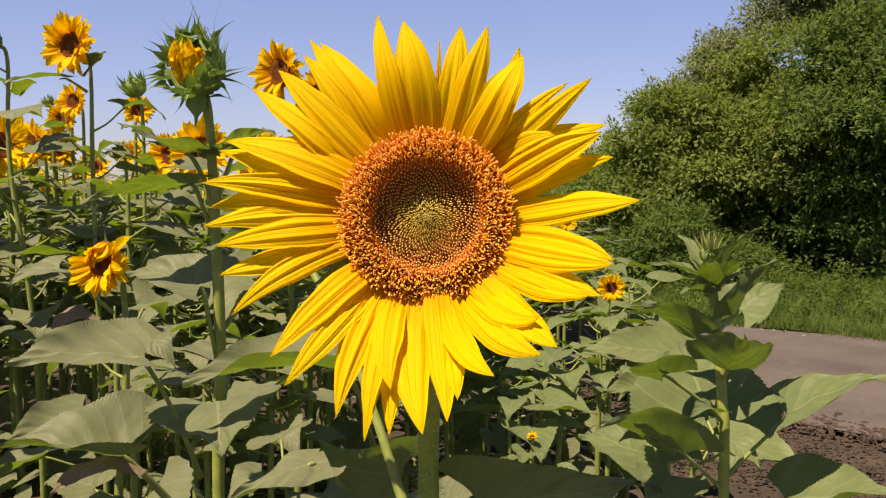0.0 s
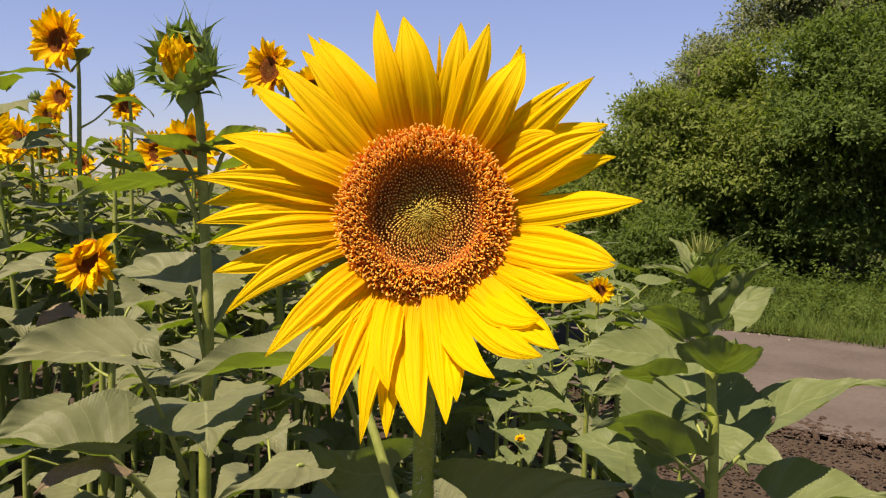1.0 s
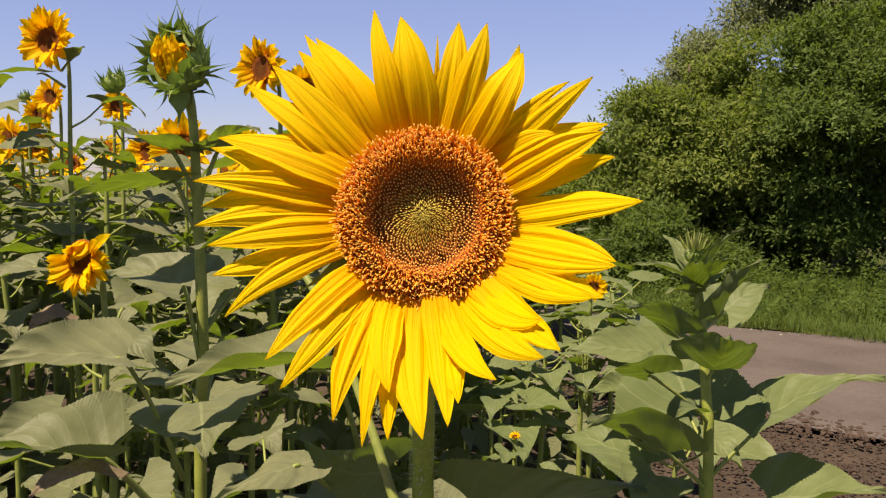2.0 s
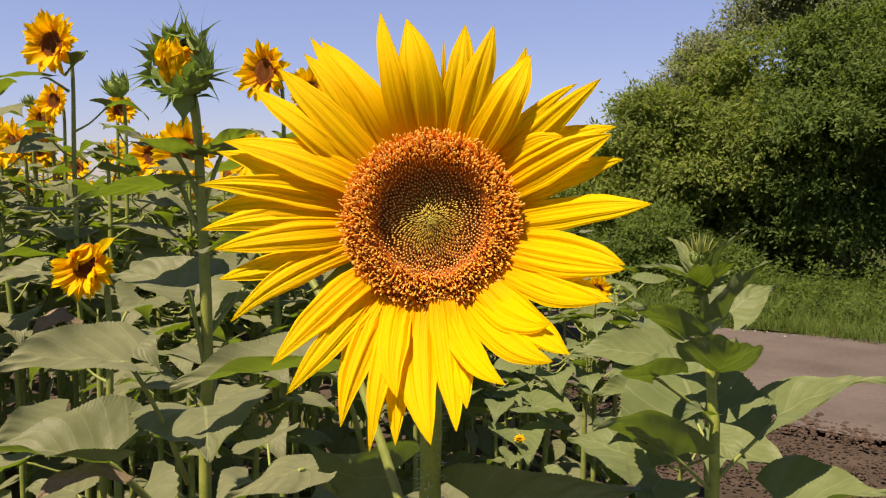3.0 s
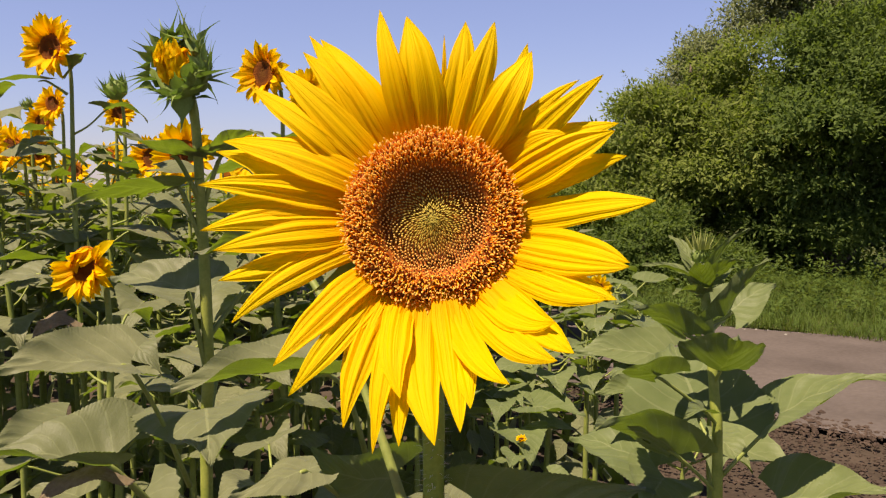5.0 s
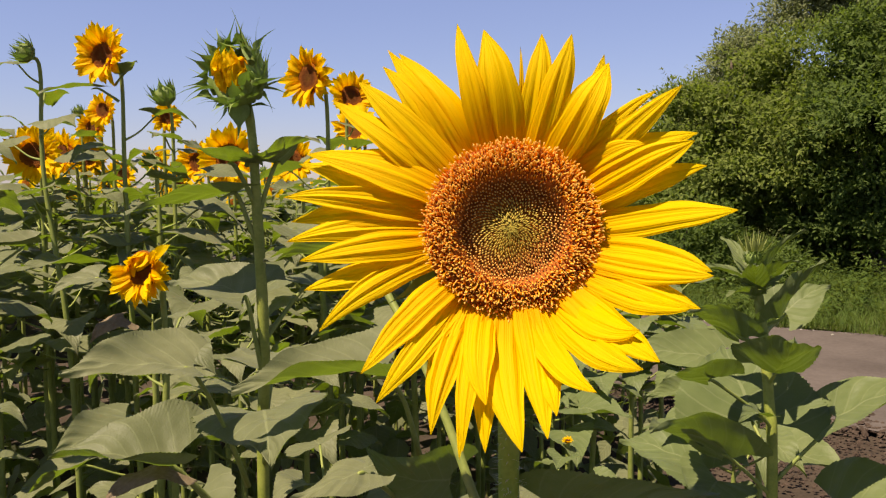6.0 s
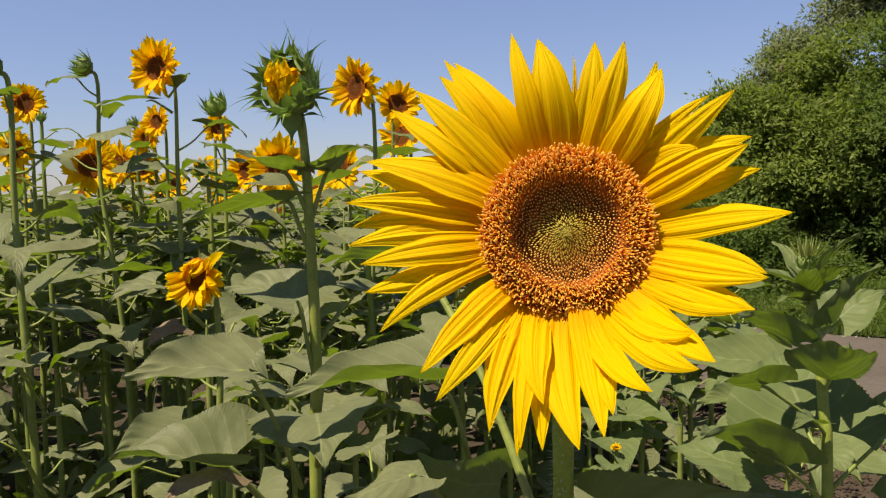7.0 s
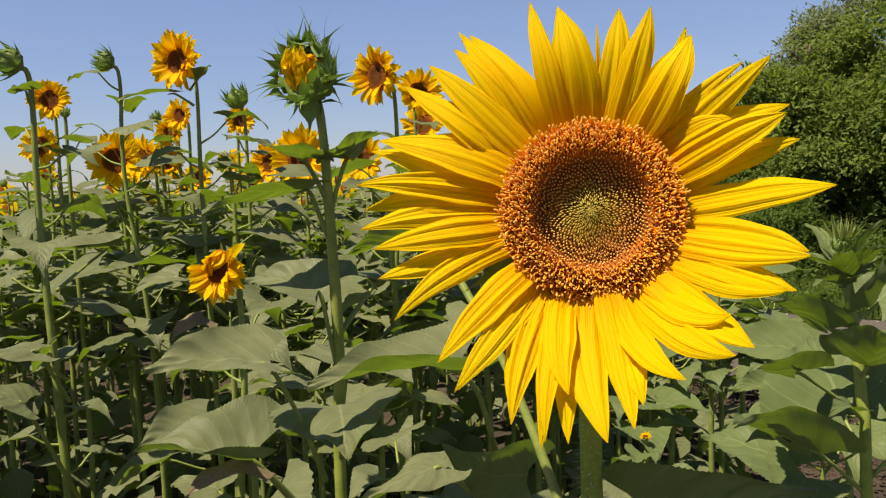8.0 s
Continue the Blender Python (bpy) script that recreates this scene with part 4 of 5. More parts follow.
    leaf(plant, FOLDED[2], (-0.362, 1.30, 1.345), (-0.505, 1.37, 1.365), 0.14, (-0.344, 1.318, 1.22), normal=(0.05, -0.42, 1))
    leaf(plant, FINE[0], (-0.325, 1.24, 1.186), (-0.280, 1.08, 1.168), 0.19, (-0.345, 1.32, 1.08), normal=(-0.12, -0.12, 1))
    leaf(plant, FINE[2], (-0.29, 1.38, 1.35), (-0.2, 1.47, 1.34), 0.12, (-0.343, 1.318, 1.27))
    leaf(plant, FINE[5], (-0.36, 1.45, 1.2), (-0.42, 1.62, 1.2), 0.17, (-0.346, 1.325, 1.13))


budding()


# ---- the young sunflower by the track ----
def young():
    plant = thing("sunflower", 0.48, 1.42, 0.0, "young green sunflower with a closed spiky bud beside the track", "sunflower")
    o = np.array(plant.matrix_basis.translation)
    pts = spline([(0.48, 1.42, -0.05), (0.477, 1.42, 0.97), (0.472, 1.43, 1.147), (0.465, 1.45, 1.278), (0.456, 1.468, 1.375)], 34)
    part("stem", tube_mesh("stem", pts - o, [0.010, 0.0090, 0.0088, 0.0084, 0.0075], M_STEM, 12, 0.03), plant)
    small_bud(plant, (0.454, 1.468, 1.380), (-0.1, -0.35, 1), 0.027, 5)
    thread = bract_mesh("bract", 0.042, 0.006, 71, M_PALE)
    for k in range(34):
        a = k * 137.5
        part("bract", thread, plant, Matrix.Translation(Vector((0.454, 1.464, 1.392)) - Vector(o)) @ pose(0, 0, 0, 0, 0, a) @ pose(0.003 + 0.0006 * k, 0, 0, 0, -92 + 1.5 * k, rng.uniform(-20, 20)) @ Matrix.Scale(rng.uniform(0.6, 1.15), 4), "pale green thread-like bract" if k == 0 else "")
    Y = CRISP
    away, face = (0.1, 0.6, 0.8), (0, -0.3, 1)
    spec = [
        (SMALL, (0.468, 1.46, 1.355), (0.520, 1.44, 1.436), 0.045, (0.458, 1.465, 1.34), (-0.6, 0.8, 0.3)),
        (SMALL, (0.445, 1.45, 1.336), (0.352, 1.42, 1.384), 0.05, (0.458, 1.462, 1.325), face),
        (SMALL, (0.452, 1.445, 1.335), (0.420, 1.36, 1.392), 0.055, (0.458, 1.462, 1.325), away),
        (SMALL, (0.452, 1.485, 1.36), (0.43, 1.55, 1.42), 0.05, (0.458, 1.466, 1.34), face),
        (SMALL, (0.475, 1.45, 1.35), (0.50, 1.39, 1.39), 0.045, (0.458, 1.462, 1.335), away),
        (SMALL, (0.440, 1.47, 1.345), (0.375, 1.50, 1.372), 0.05, (0.458, 1.463, 1.33), face),
        (SMALL, (0.447, 1.445, 1.318), (0.385, 1.39, 1.338), 0.05, (0.460, 1.46, 1.31), (0, 0.3, 1)),
        (SMALL, (0.476, 1.475, 1.33), (0.53, 1.50, 1.365), 0.05, (0.459, 1.463, 1.32), face),
        (Y[2], (0.490, 1.44, 1.281), (0.540, 1.40, 1.384), 0.085, (0.466, 1.45, 1.262), (-0.6, 0.8, 0.4)),
        (Y[0], (0.555, 1.58, 1.268), (0.645, 1.60, 1.322), 0.11, (0.467, 1.45, 1.25), (-0.35, -0.6, 0.75)),
        (Y[1], (0.430, 1.44, 1.250), (0.315, 1.36, 1.326), 0.07, (0.467, 1.448, 1.235), away),
        (TROUGH, (0.474, 1.415, 1.192), (0.455, 1.29, 1.262), 0.142, (0.471, 1.432, 1.165), (0.12, 0.15, 1)),
        (Y[0], (0.372, 1.40, 1.188), (0.270, 1.33, 1.218), 0.10, (0.472, 1.43, 1.11), away),
        (Y[1], (0.400, 1.40, 1.060), (0.242, 1.29, 1.170), 0.125, (0.476, 1.42, 0.985), away),
        (Y[0], (0.462, 1.47, 1.095), (0.475, 1.68, 1.205), 0.26, (0.473, 1.43, 1.05), (-0.1, -0.7, 0.7)),
        (Y[0], (0.580, 1.42, 1.116), (0.735, 1.37, 1.207), 0.15, (0.476, 1.42, 1.005), (0, -0.15, 1)),
        (Y[2], (0.572, 1.40, 0.972), (0.700, 1.29, 1.045), 0.20, (0.478, 1.42, 0.86), face),
        (Y[3], (0.44, 1.33, 0.93), (0.36, 1.18, 0.93), 0.16, (0.478, 1.42, 0.84), (0, 0, 1)),
        (Y[0], (0.40, 1.52, 0.99), (0.27, 1.66, 1.02), 0.18, (0.477, 1.42, 0.9), face),
        (Y[2], (0.405, 1.48, 0.990), (0.350, 1.40, 0.945), 0.13, (0.478, 1.42, 0.88), (0.1, -0.6, 0.8)),
        (SMALL, (0.452, 1.405, 1.128), (0.396, 1.34, 1.150), 0.065, (0.473, 1.42, 1.10), face),
        (Y[3], (0.50, 1.36, 0.95), (0.55, 1.28, 0.965), 0.10, (0.478, 1.42, 0.87), face),
    ]
    for me, base, tip, wide, joint, nrm in spec:
        leaf(plant, me, base, tip, wide, joint, normal=nrm, thick=0.003)


young()


# ---- the field ----
def field_plant(x, y, top, kind, seed, meshes=None, way=(-0.15, -1, 0.1), size=0.09, lean=(0, 0), leaf_top=None, leaf_low=0.85, leaves=10, leaf_size=0.185, label="", stem_top=None, petals=44, shut=False):
    """A field sunflower that ends in a flower, a bud or leaves at the height top."""
    r = np.random.default_rng(seed)
    meshes = meshes or LEAVES
    words = {"flower": "field sunflower in bloom with yellow petals and broad leaves", "bud": "field sunflower with closed green bud on tall stem", "leafy": "leafy green sunflower plant in the dense field"}[kind]
    plant = thing("sunflower", x, y, 0, label or words, "sunflower", "field sunflowers")
    lx, ly = lean
    w = Vector((0, 0, 1) if kind == "leafy" else way).normalized()
    if kind == "leafy":
        top = stem_top or (leaf_top or top - 0.1)
        leaf_top = leaf_top or top
    neck = Vector((x + lx, y + ly, top)) - w * size * 0.3
    crook = neck - w * size * 0.4 - Vector((0, 0, size * 0.55))
    pts = [(x, y, -0.05), (x + r.uniform(-0.02, 0.02) + lx * 0.2, y + ly * 0.2, top * 0.5), (crook.x + lx * 0.05, crook.y, top * 0.8), tuple(crook), tuple(neck)]
    run = spline(pts, 22)
    o = np.array(plant.matrix_basis.translation)
    part("stem", tube_mesh("stem", run - o, [0.011, 0.0095, 0.0075, 0.006, 0.0015 if kind == "leafy" else 0.006], M_STALK, 8, 0.03), plant)
    if kind == "flower":
        small_head(plant, (x + lx, y + ly, top), way, size, petals, seed, shut)
    elif kind == "bud":
        small_bud(plant, (x + lx, y + ly, top), way, size, seed=seed)
    hi = leaf_top or top - 0.1
    for k in range(leaves):
        f = (k + 0.5) / leaves
        z = leaf_low + (hi - leaf_low) * f
        j = np.array([np.interp(z, run[:, 2], run[:, i]) for i in range(3)])
        a = k * GOLD + seed + r.uniform(-0.3, 0.3)
        d = np.array((math.cos(a), math.sin(a), 0))
        s = leaf_size * r.uniform(0.75, 1.2) * (1.0 if f < 0.55 else 1.0 - (1.5 if kind == "leafy" else 0.95) * (f - 0.55))
        stalk = s * r.uniform(0.45, 0.85)
        b = j + d * stalk + (0, 0, stalk * r.uniform(0.3, 0.8))
        t = b + d * s * 1.0 + (0, 0, s * (r.uniform(-0.38, 0.2) if meshes is YOUNG else r.uniform(-0.42, 0.15)))
        leaf(plant, meshes[int(r.integers(len(meshes)))], b, t, s * r.uniform(0.85, 1.1), j, roll=r.uniform(-14, 14), normal=(0, 0, 1) if meshes is YOUNG else (-0.06, -0.08, 1), rise=-0.01, thick=0.0028)
    return plant


LEFT = (-0.25, -1, 0.12)
plant_far = field_plant(-1.07, 2.62, 1.915, "flower", 1, size=0.105, lean=(-0.05, -0.05), way=(-0.35, -1, 0.05), leaf_top=1.70, leaves=11, petals=60)
leaf(plant_far, LEAVES[5], (-1.065, 2.58, 1.862), (-0.99, 2.5, 1.895), 0.05, (-1.10, 2.6, 1.83))
leaf(plant_far, LEAVES[0], (-1.145, 2.58, 1.822), (-1.29, 2.5, 1.808), 0.065, (-1.09, 2.6, 1.78))
field_plant(-0.655, 1.69, 1.352, "flower", 2, size=0.078, lean=(0, -0.05), way=(-0.35, -1, 0.12), leaf_top=1.22, leaf_low=0.95, leaves=6, leaf_size=0.12, shut=True, petals=64)
field_plant(-0.455, 2.6, 1.835, "flower", 3, size=0.1, lean=(-0.035, -0.05), way=(-0.6, -0.85, 0.0), leaf_top=1.66, leaves=11, petals=64)
field_plant(-0.96, 3.4, 1.633, "flower", 4, size=0.14, lean=(0, -0.08), way=(0.1, -1, 0.1), leaf_top=1.45)
field_plant(-1.15, 3.6, 1.62, "flower", 5, size=0.11, lean=(0, -0.08), way=LEFT)
field_plant(-1.05, 2.93, 1.837, "bud", 6, size=0.085, lean=(-0.02, 0), way=(-0.3, -0.6, 1), leaf_top=1.68, leaves=11)
field_plant(-1.375, 3.25, 1.812, "flower", 7, size=0.075, lean=(-0.03, -0.05), way=LEFT)
field_plant(-1.52, 3.45, 1.765, "flower", 8, size=0.075, lean=(-0.02, -0.05), way=LEFT)
field_plant(-1.62, 3.45, 1.835, "bud", 9, size=0.05, way=(-0.2, -0.4, 1), label="field sunflower with small closed green bud")
field_plant(-1.20, 3.3, 1.788, "flower", 10, size=0.07, way=(0.6, -1, 0.3))
field_plant(-1.47, 2.88, 1.63, "flower", 11, size=0.11, lean=(-0.02, -0.05), way=(0.2, -1, 0.1))
field_plant(-1.49, 3.1, 1.64, "flower", 12, size=0.1, lean=(0, -0.06), way=LEFT)
field_plant(-1.28, 2.62, 1.935, "bud", 13, size=0.07, lean=(-0.1, -0.02), way=(-0.8, -0.6, 0.5), leaf_top=1.88, leaves=13)
field_plant(-0.72, 3.4, 1.62, "flower", 14, size=0.11, way=LEFT)
field_plant(-0.44, 3.1, 1.84, "flower", 15, size=0.1, way=(0.4, -1, 0.3))
field_plant(-0.45, 3.3, 1.733, "flower", 16, size=0.11, way=(-0.4, -1, 0.3))
field_plant(-1.88, 3.1, 1.886, "flower", 17, size=0.09, way=(0.3, -1, 0.1))
field_plant(-1.93, 3.1, 1.71, "flower", 36, size=0.09, way=(0.2, -1, 0.1))
field_plant(-1.643, 2.8, 1.80, "bud", 37, size=0.035, way=(0.3, -0.5, 0.8), leaves=9)
field_plant(-1.16, 3.0, 1.615, "bud", 38, size=0.05, way=(-0.4, -0.7, 0.5), leaves=9)
field_plant(-1.7, 3.3, 1.66, "flower", 18, size=0.13, way=(0.1, -1, 0.1))
field_plant(-1.62, 3.5, 1.65, "flower", 19, size=0.1, way=(0.5, -1, 0.1))
plant_left = field_plant(-1.07, 1.78, 1.80, "bud", 20, size=0.065, lean=(-0.075, -0.02), way=(-0.6, -0.7, 0.4), leaf_top=1.74, leaves=13, leaf_size=0.12)
leaf(plant_left, FINE[0], (-1.072, 1.62, 1.089), (-1.157, 1.55, 1.137), 0.12, (-1.072, 1.78, 0.83), normal=(0, -0.4, 1), thick=0.0045)
leaf(plant_left, FINE[2], (-1.077, 1.70, 1.156), (-0.985, 1.60, 1.232), 0.06, (-1.078, 1.78, 1.10), normal=(-0.3, -0.5, 0.8))
leaf(plant_left, FINE[4], (-0.99, 1.55, 1.212), (-1.09, 1.45, 1.229), 0.10, (-1.076, 1.78, 1.05), normal=(0, -0.2, 1))
leaf(plant_left, FINE[5], (-1.094, 2.02, 1.378), (-1.264, 1.88, 1.367), 0.13, (-1.085, 1.78, 1.30), normal=(0, -0.1, 1))
plant_by_track = field_plant(0.56, 1.86, 1.05, "leafy", 26, meshes=YOUNG, leaf_top=0.95, leaf_size=0.14)
leaf(plant_by_track, YOUNG[0], (0.475, 1.70, 1.155), (0.285, 1.68, 1.185), 0.15, (0.56, 1.86, 0.95), normal=(0.1, -0.55, 0.85))
leaf(plant_by_track, YOUNG[2], (0.435, 1.62, 1.105), (0.300, 1.56, 1.125), 0.10, (0.56, 1.86, 0.93), normal=(0, -0.4, 0.9))
field_plant(0.63, 3.15, 1.116, "flower", 23, meshes=YOUNG, size=0.06, lean=(0, -0.04), way=(-0.05, -1, 0.1), leaf_top=0.98)
field_plant(0.68, 4.55, 1.30, "flower", 24, meshes=YOUNG, size=0.065, way=(-0.1, -1, 0.1), leaf_top=1.1)
field_plant(0.25, 2.3, 0.80, "flower", 27, meshes=YOUNG, size=0.018, way=(-0.1, -0.25, 1), leaf_top=0.76, leaf_low=0.3, leaf_size=0.13, label="small sunflower with a little half-open yellow head")
field_plant(0.38, 2.62, 1.02, "leafy", 25, meshes=YOUNG, leaf_top=1.0, leaf_size=0.12)


def near_leaves():
    """Leafy plants low in front, whose broad leaves spread below the buds."""
    field_plant(-0.30, 1.62, 1.18, "leafy", 31, leaf_top=0.95, leaves=4, leaf_size=0.15)
    a = field_plant(-0.345, 1.22, 1.12, "leafy", 32, stem_top=1.08, leaf_top=0.8, leaves=4)
    leaf(a, FOLDED[2], (-0.385, 1.12, 1.274), (-0.509, 1.02, 1.298), 0.150, (-0.345, 1.22, 1.08), normal=(0.05, -0.40, 1), rise=0.012, thick=0.003)
    leaf(a, FOLDED[0], (-0.427, 1.15, 1.139), (-0.580, 1.12, 1.166), 0.165, (-0.348, 1.22, 0.99), normal=(0.1, -0.12, 1), rise=0.006, thick=0.0038)
    leaf(a, WILTED, (-0.429, 1.16, 1.130), (-0.505, 1.10, 1.120), 0.060, (-0.38, 1.19, 1.05), normal=(0, -0.35, 1), thick=0.002, label="withered pinkish-brown leaf")
    b = field_plant(-0.10, 1.30, 1.02, "leafy", 33, stem_top=1.10, leaf_top=0.8, leaves=4)
    leaf(b, FOLDED[1], (-0.143, 1.20, 1.245), (-0.336, 1.12, 1.252), 0.15, (-0.1, 1.29, 1.09), normal=(0.05, -0.1, 1), rise=0.03)
    leaf(b, FINE[4], (-0.165, 1.12, 1.138), (-0.255, 1.03, 1.128), 0.08, (-0.1, 1.29, 1.0), normal=(0, -0.15, 1))
    leaf(b, CRISP[3], (-0.056, 1.20, 1.098), (-0.170, 1.18, 1.125), 0.14, (-0.1, 1.29, 0.95), normal=(0.3, -0.8, -0.33))
    c = field_plant(-0.60, 1.62, 1.05, "leafy", 34, stem_top=1.1, leaf_top=0.85, leaves=4, leaf_size=0.15)
    leaf(c, FINE[2], (-0.635, 1.50, 1.09), (-0.704, 1.35, 1.08), 0.12, (-0.60, 1.61, 1.05), normal=(0.5, 0.3, 1))
    d = field_plant(-0.72, 1.85, 1.25, "leafy", 35, stem_top=1.26, leaf_top=1.0, leaves=5, leaf_size=0.15)
    leaf(d, FINE[1], (-0.767, 1.70, 1.332), (-0.848, 1.65, 1.312), 0.09, (-0.72, 1.84, 1.22), normal=(0, -0.4, 1))
    leaf(d, WILTED, (-0.741, 1.75, 1.241), (-0.794, 1.70, 1.217), 0.07, (-0.72, 1.84, 1.18), normal=(0, -0.7, 1), label="pinkish fading leaf")

near_leaves()

PROTOS_TALL = [field_plant(-2.6 - 0.5 * k, 4.2 + 0.3 * k, t, kd, 50 + k, size=s, way=w, leaf_low=0.8, leaves=11, leaf_size=0.17, petals=26) for k, (t, kd, s, w) in enumerate([
    (1.62, "flower", 0.10, LEFT), (1.50, "leafy", 0.1, LEFT), (1.72, "bud", 0.055, (-0.3, -0.6, 0.8)), (1.55, "flower", 0.11, (0.3, -1, 0.2)), (1.42, "leafy", 0.1, LEFT), (1.35, "leafy", 0.1, LEFT)])]
PROTOS_NEAR = [field_plant(-1.9 - 0.35 * k, 2.75 + 0.4 * k, t, "leafy", 90 + k, leaf_top=t - 0.02, leaf_low=0.86, leaves=16, leaf_size=0.16) for k, t in enumerate((1.22, 1.30, 1.16))]
PROTOS_LOW = [field_plant(0.25 + 0.4 * k, 4.9 + 0.35 * k, t, "leafy", 70 + k, meshes=YOUNG, leaf_top=t - 0.02, leaf_size=0.15, leaves=11, leaf_low=0.72) for k, t in enumerate((0.95, 0.88, 1.02))]


def fill_field():
    taken = [tuple(o.location[:2]) for o in scene.objects if o.name.startswith("sunflower") and not o.parent]
    for row in range(11):
        for step in range(60):
            x = -5.6 + step * 0.36 * 0.5 + rng.normal(0, 0.05) + (row % 2) * 0.1
            y = 1.55 + row * 0.48 + rng.normal(0, 0.06)
            if x > field_edge(y) - 0.1 or (y < 2.4 and x > 0.6) or x < -0.78 * (y + 0.4) - 0.6 or (y < 2.05 and x < -0.7) or (y < 2.3 and x > -0.05) or (y < 2.0 and x > -0.28):
                continue
            if any((x - a) ** 2 + (y - b) ** 2 < 0.03 for a, b in taken):
                continue
            if rng.uniform() < (0.22 if y < 2.8 else 0.53):
                continue
            right = x > 0.05 + 0.1 * (y - 2)
            if right:
                base = PROTOS_LOW[int(rng.integers(3))]
            elif y < 3.6:
                base = PROTOS_NEAR[int(rng.integers(3))]
            else:
                base = PROTOS_TALL[int(rng.choice(6, p=[0.10, 0.24, 0.06, 0.08, 0.27, 0.25]))]
            s = rng.uniform(0.9, 1.06)
            if not right and y < 3.6:
                s *= min(1.1, 0.84 + 0.07 * y)
            if right:
                s *= min(1.12, max(0.98, 0.86 + 0.06 * y))
            turn = rng.uniform(-25, 25) if not right and y >= 3.6 else rng.uniform(0, 360)
            if y < 2.55 and x < -1.0:
                continue
            copy_thing(base, pose(x, y, 0, 0, 0, turn) @ Matrix.Scale(s, 4))


fill_field()
# the low rows by the track close up
low_rng = np.random.default_rng(7)
for k in range(15):
    x, y = -0.12 + 0.62 * (k * 0.618 % 1) + low_rng.normal(0, 0.03), 2.75 + 0.17 * k
    copy_thing(PROTOS_LOW[k % 3], pose(x, y, 0, 0, 0, low_rng.uniform(0, 360)) @ Matrix.Scale(low_rng.uniform(0.86, 0.96), 4))
# taller leafy plants that stand out of the rows
for k in range(14):
    x, y = -0.45 - 0.19 * k + rng.normal(0, 0.05), 2.5 + 1.9 * (k * 0.382 % 1)
    copy_thing(PROTOS_TALL[(1, 4, 5)[k % 3]], pose(x, y, 0, 0, 0, rng.uniform(0, 360)) @ Matrix.Scale(rng.uniform(1.1, 1.18), 4))
# rows added to the left, out of view, as tall, to shade the row's edge
for k in range(20):
    y = 0.45 + 0.15 * k + rng.normal(0, 0.04)
    x = -0.72 * y - 0.62 - 0.38 * (k % 2) + rng.normal(0, 0.04)
    copy_thing(PROTOS_TALL[(1, 4, 5)[k % 3]], pose(x, y, 0, 0, 0, rng.uniform(0, 360)) @ Matrix.Scale(rng.uniform(1.0, 1.12), 4))


def undergrowth():
    """The lower leaves of the rows, crowded in the shade below the tops."""
    leafs = []
    rows = [(-0.16, 0.0), (0.16, 0.0), (-0.36, 0.22), (0.0, 0.26), (0.36, 0.22), (-0.27, 0.55), (0.0, 0.62), (0.27, 0.55), (0.0, 1.0)]
    base = np.array([(x, y, 0.12 * abs(x) - 0.1 * y * y) for x, y in rows])
    faces = [(0, 3, 2), (0, 1, 3), (1, 4, 3), (2, 3, 6, 5), (3, 4, 7, 6), (5, 6, 8), (6, 7, 8)]
    uv = [(x + 0.5, y) for x, y in rows]
    while len(leafs) < 2400:
        y = 1.0 + 4.2 * rng.uniform() ** 1.3
        x = rng.uniform(-0.85 * y - 0.6, field_edge(y) - 0.1)
        if y < 1.5 and x > 0.35:
            continue
        low = x > 0.05 + 0.1 * (y - 2)
        z = rng.uniform(0.1, 0.45 if low else 0.6)
        m = pose(x, y, z, rng.uniform(-75, 15), rng.uniform(-30, 30), rng.uniform(0, 360)) @ Matrix.Scale(rng.uniform(0.10, 0.17), 4)
        leafs.append(([m @ Vector(p) for p in base], uv, faces))
    tagged(new("lower_leaves", many("lower_leaves", leafs, M_LEAF)), "crowded lower sunflower leaves in deep shade", "leaves", kind="stuff")


undergrowth()


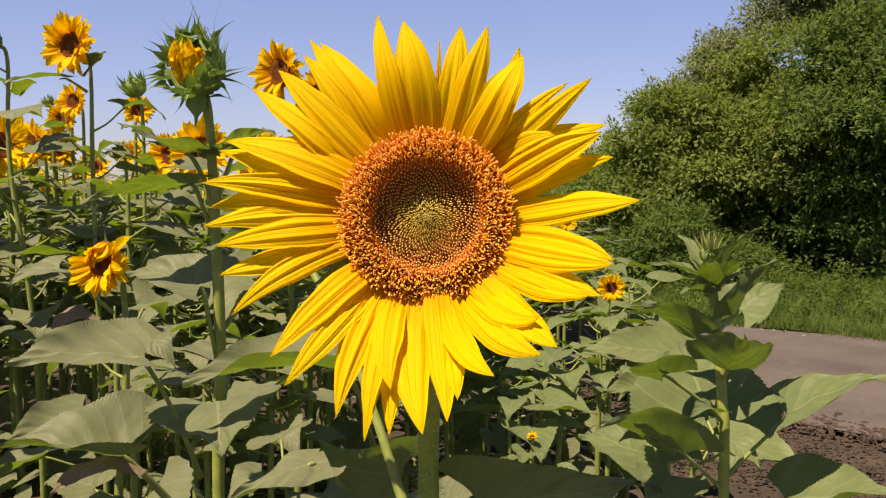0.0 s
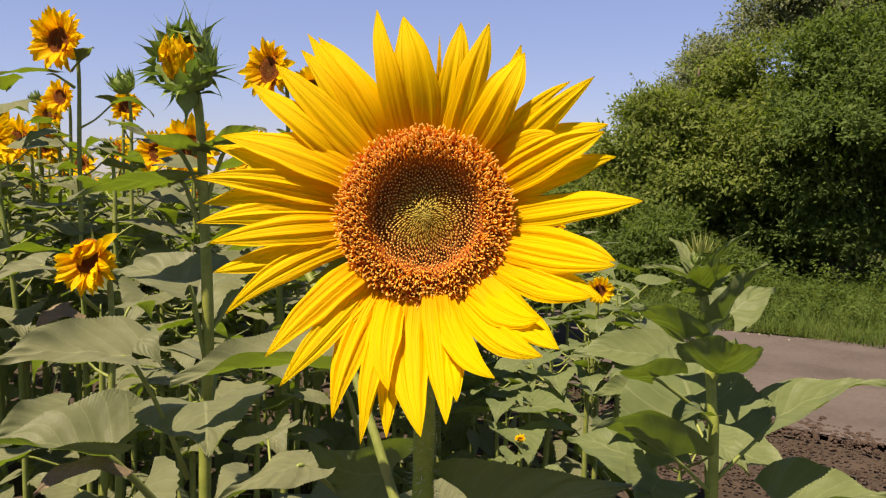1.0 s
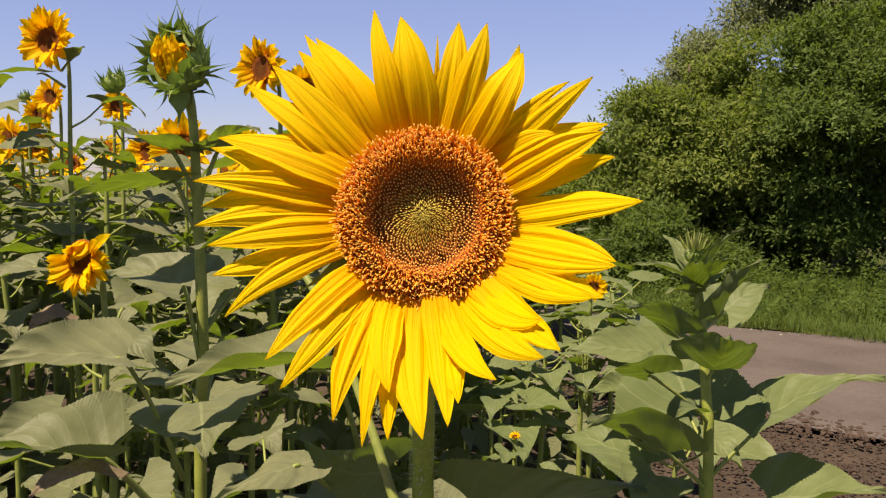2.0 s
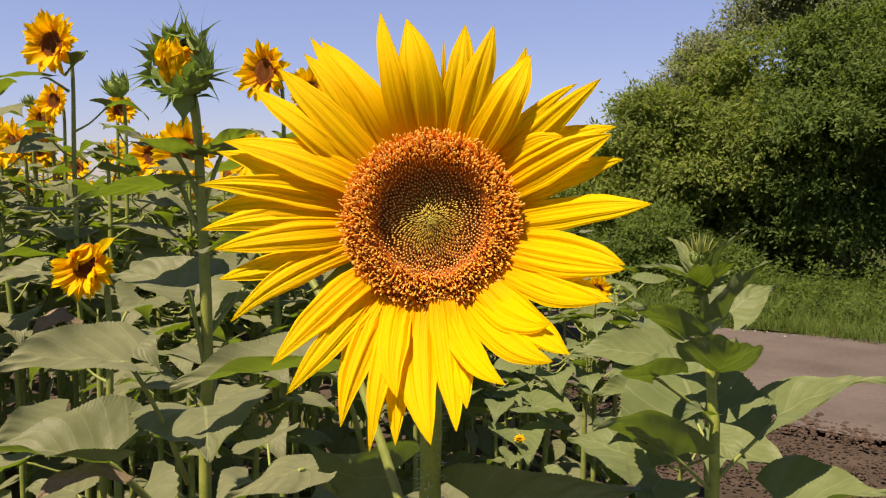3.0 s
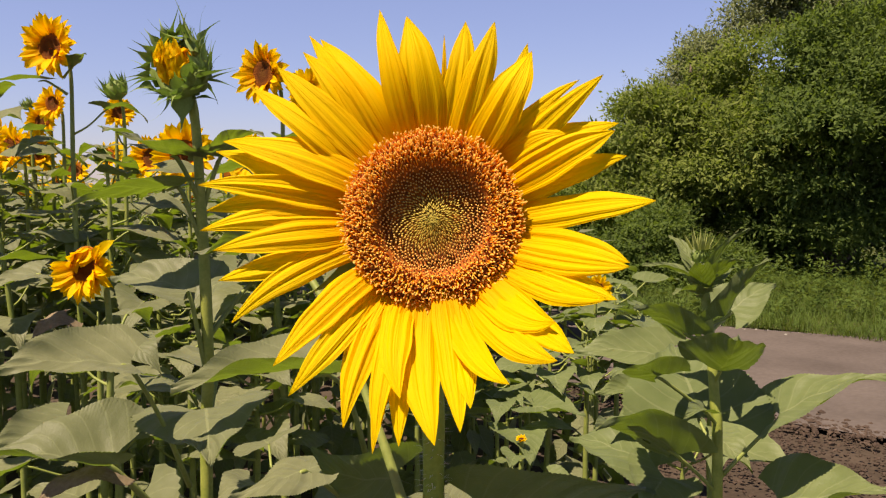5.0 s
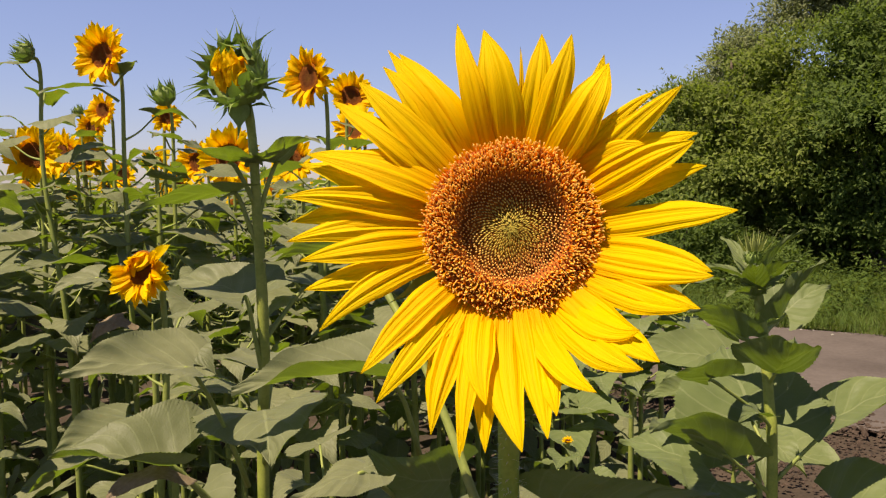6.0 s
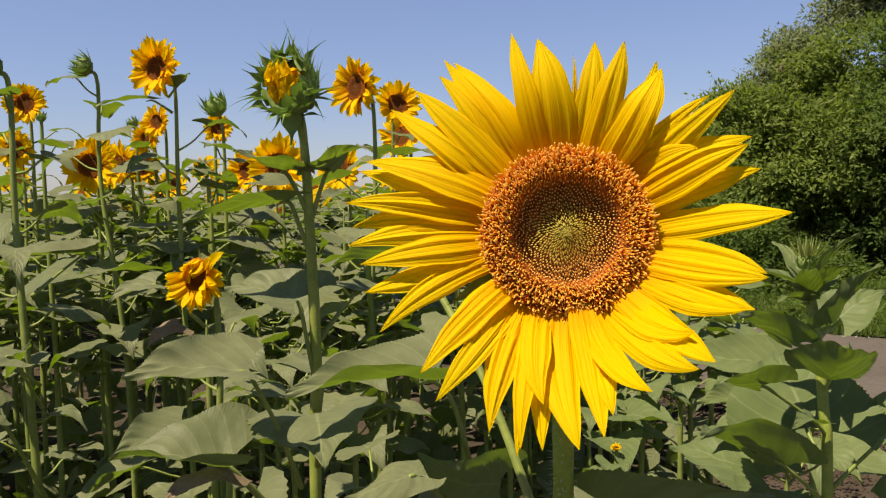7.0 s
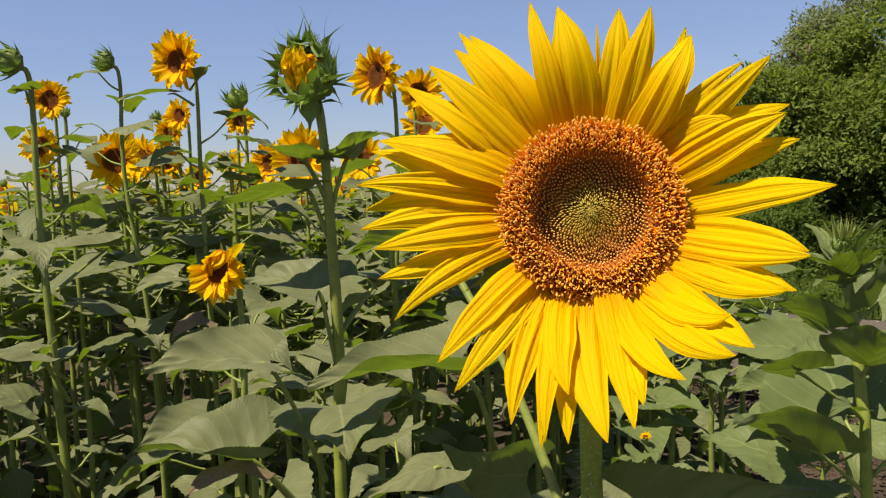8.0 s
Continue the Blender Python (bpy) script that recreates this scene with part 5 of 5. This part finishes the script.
def far_field():
    """The rest of the field, too far to count."""
    quads, yellow = [], []
    for k in range(5200):
        y = 7.0 + 45 * rng.uniform() ** 1.7
        x = rng.uniform(-0.9 * y - 1, min(field_edge(y), 0.2 * y + 1))
        h = rng.normal(1.47, 0.08) if x < 0.1 * y else rng.normal(1.05, 0.06)
        n = 9 if y < 18 else 5
        for i in range(n):
            a, s = rng.uniform(0, 6.28), rng.uniform(0.09, 0.17)
            z = h - rng.uniform(0, 0.55)
            c = np.array((x + 0.14 * math.cos(a), y + 0.14 * math.sin(a), z))
            d = np.array((math.cos(a), math.sin(a), rng.uniform(-0.5, 0.2))) * s
            e = np.array((-math.sin(a), math.cos(a), rng.uniform(-0.2, 0.2))) * s * 0.55
            quads.append((np.array([c, c + d * 0.35 + e, c + d * 1.3, c + d * 0.35 - e]), [(0.5, 0), (1, 0.4), (0.5, 1), (0, 0.4)], [(0, 1, 2, 3)]))
        if rng.uniform() < 0.03 and x < 0.1 * y:
            c = np.array((x, y - 0.1, h + rng.uniform(-0.1, 0.3)))
            ring = [c + 0.095 * rng.uniform(0.75, 1.1) * np.array((math.cos(q), 0.25 * math.sin(q), math.sin(q))) for q in np.linspace(0, 6.0, 13)]
            yellow.append((np.array([c + (0, -0.02, 0)] + ring), [(0.5, 0.5)] * 14, [(0, i, i % 13 + 1) for i in range(1, 14)]))
            core = [c + (0, -0.03, 0)] + [c + np.array((0.038 * math.cos(q), -0.025, 0.038 * math.sin(q))) for q in np.linspace(0, 5.5, 8)]
            HEARTS.append((np.array(core), [(0.5, 0.5)] * 9, [(0, i, i % 8 + 1) for i in range(1, 9)]))
    tagged(new("far_field_leaves", many("far_field_leaves", quads, M_LEAF)), "green leaves of the sunflower field reaching the horizon", "field", kind="stuff")
    tagged(new("far_field_flowers", many("far_field_flowers", yellow, M_PETAL)), "yellow sunflower heads far across the field", "field", kind="stuff")
    tagged(new("far_field_discs", many("far_field_discs", HEARTS, M_DISC_FAR)), "brown sunflower discs far across the field", "field", kind="stuff")


HEARTS = []
far_field()
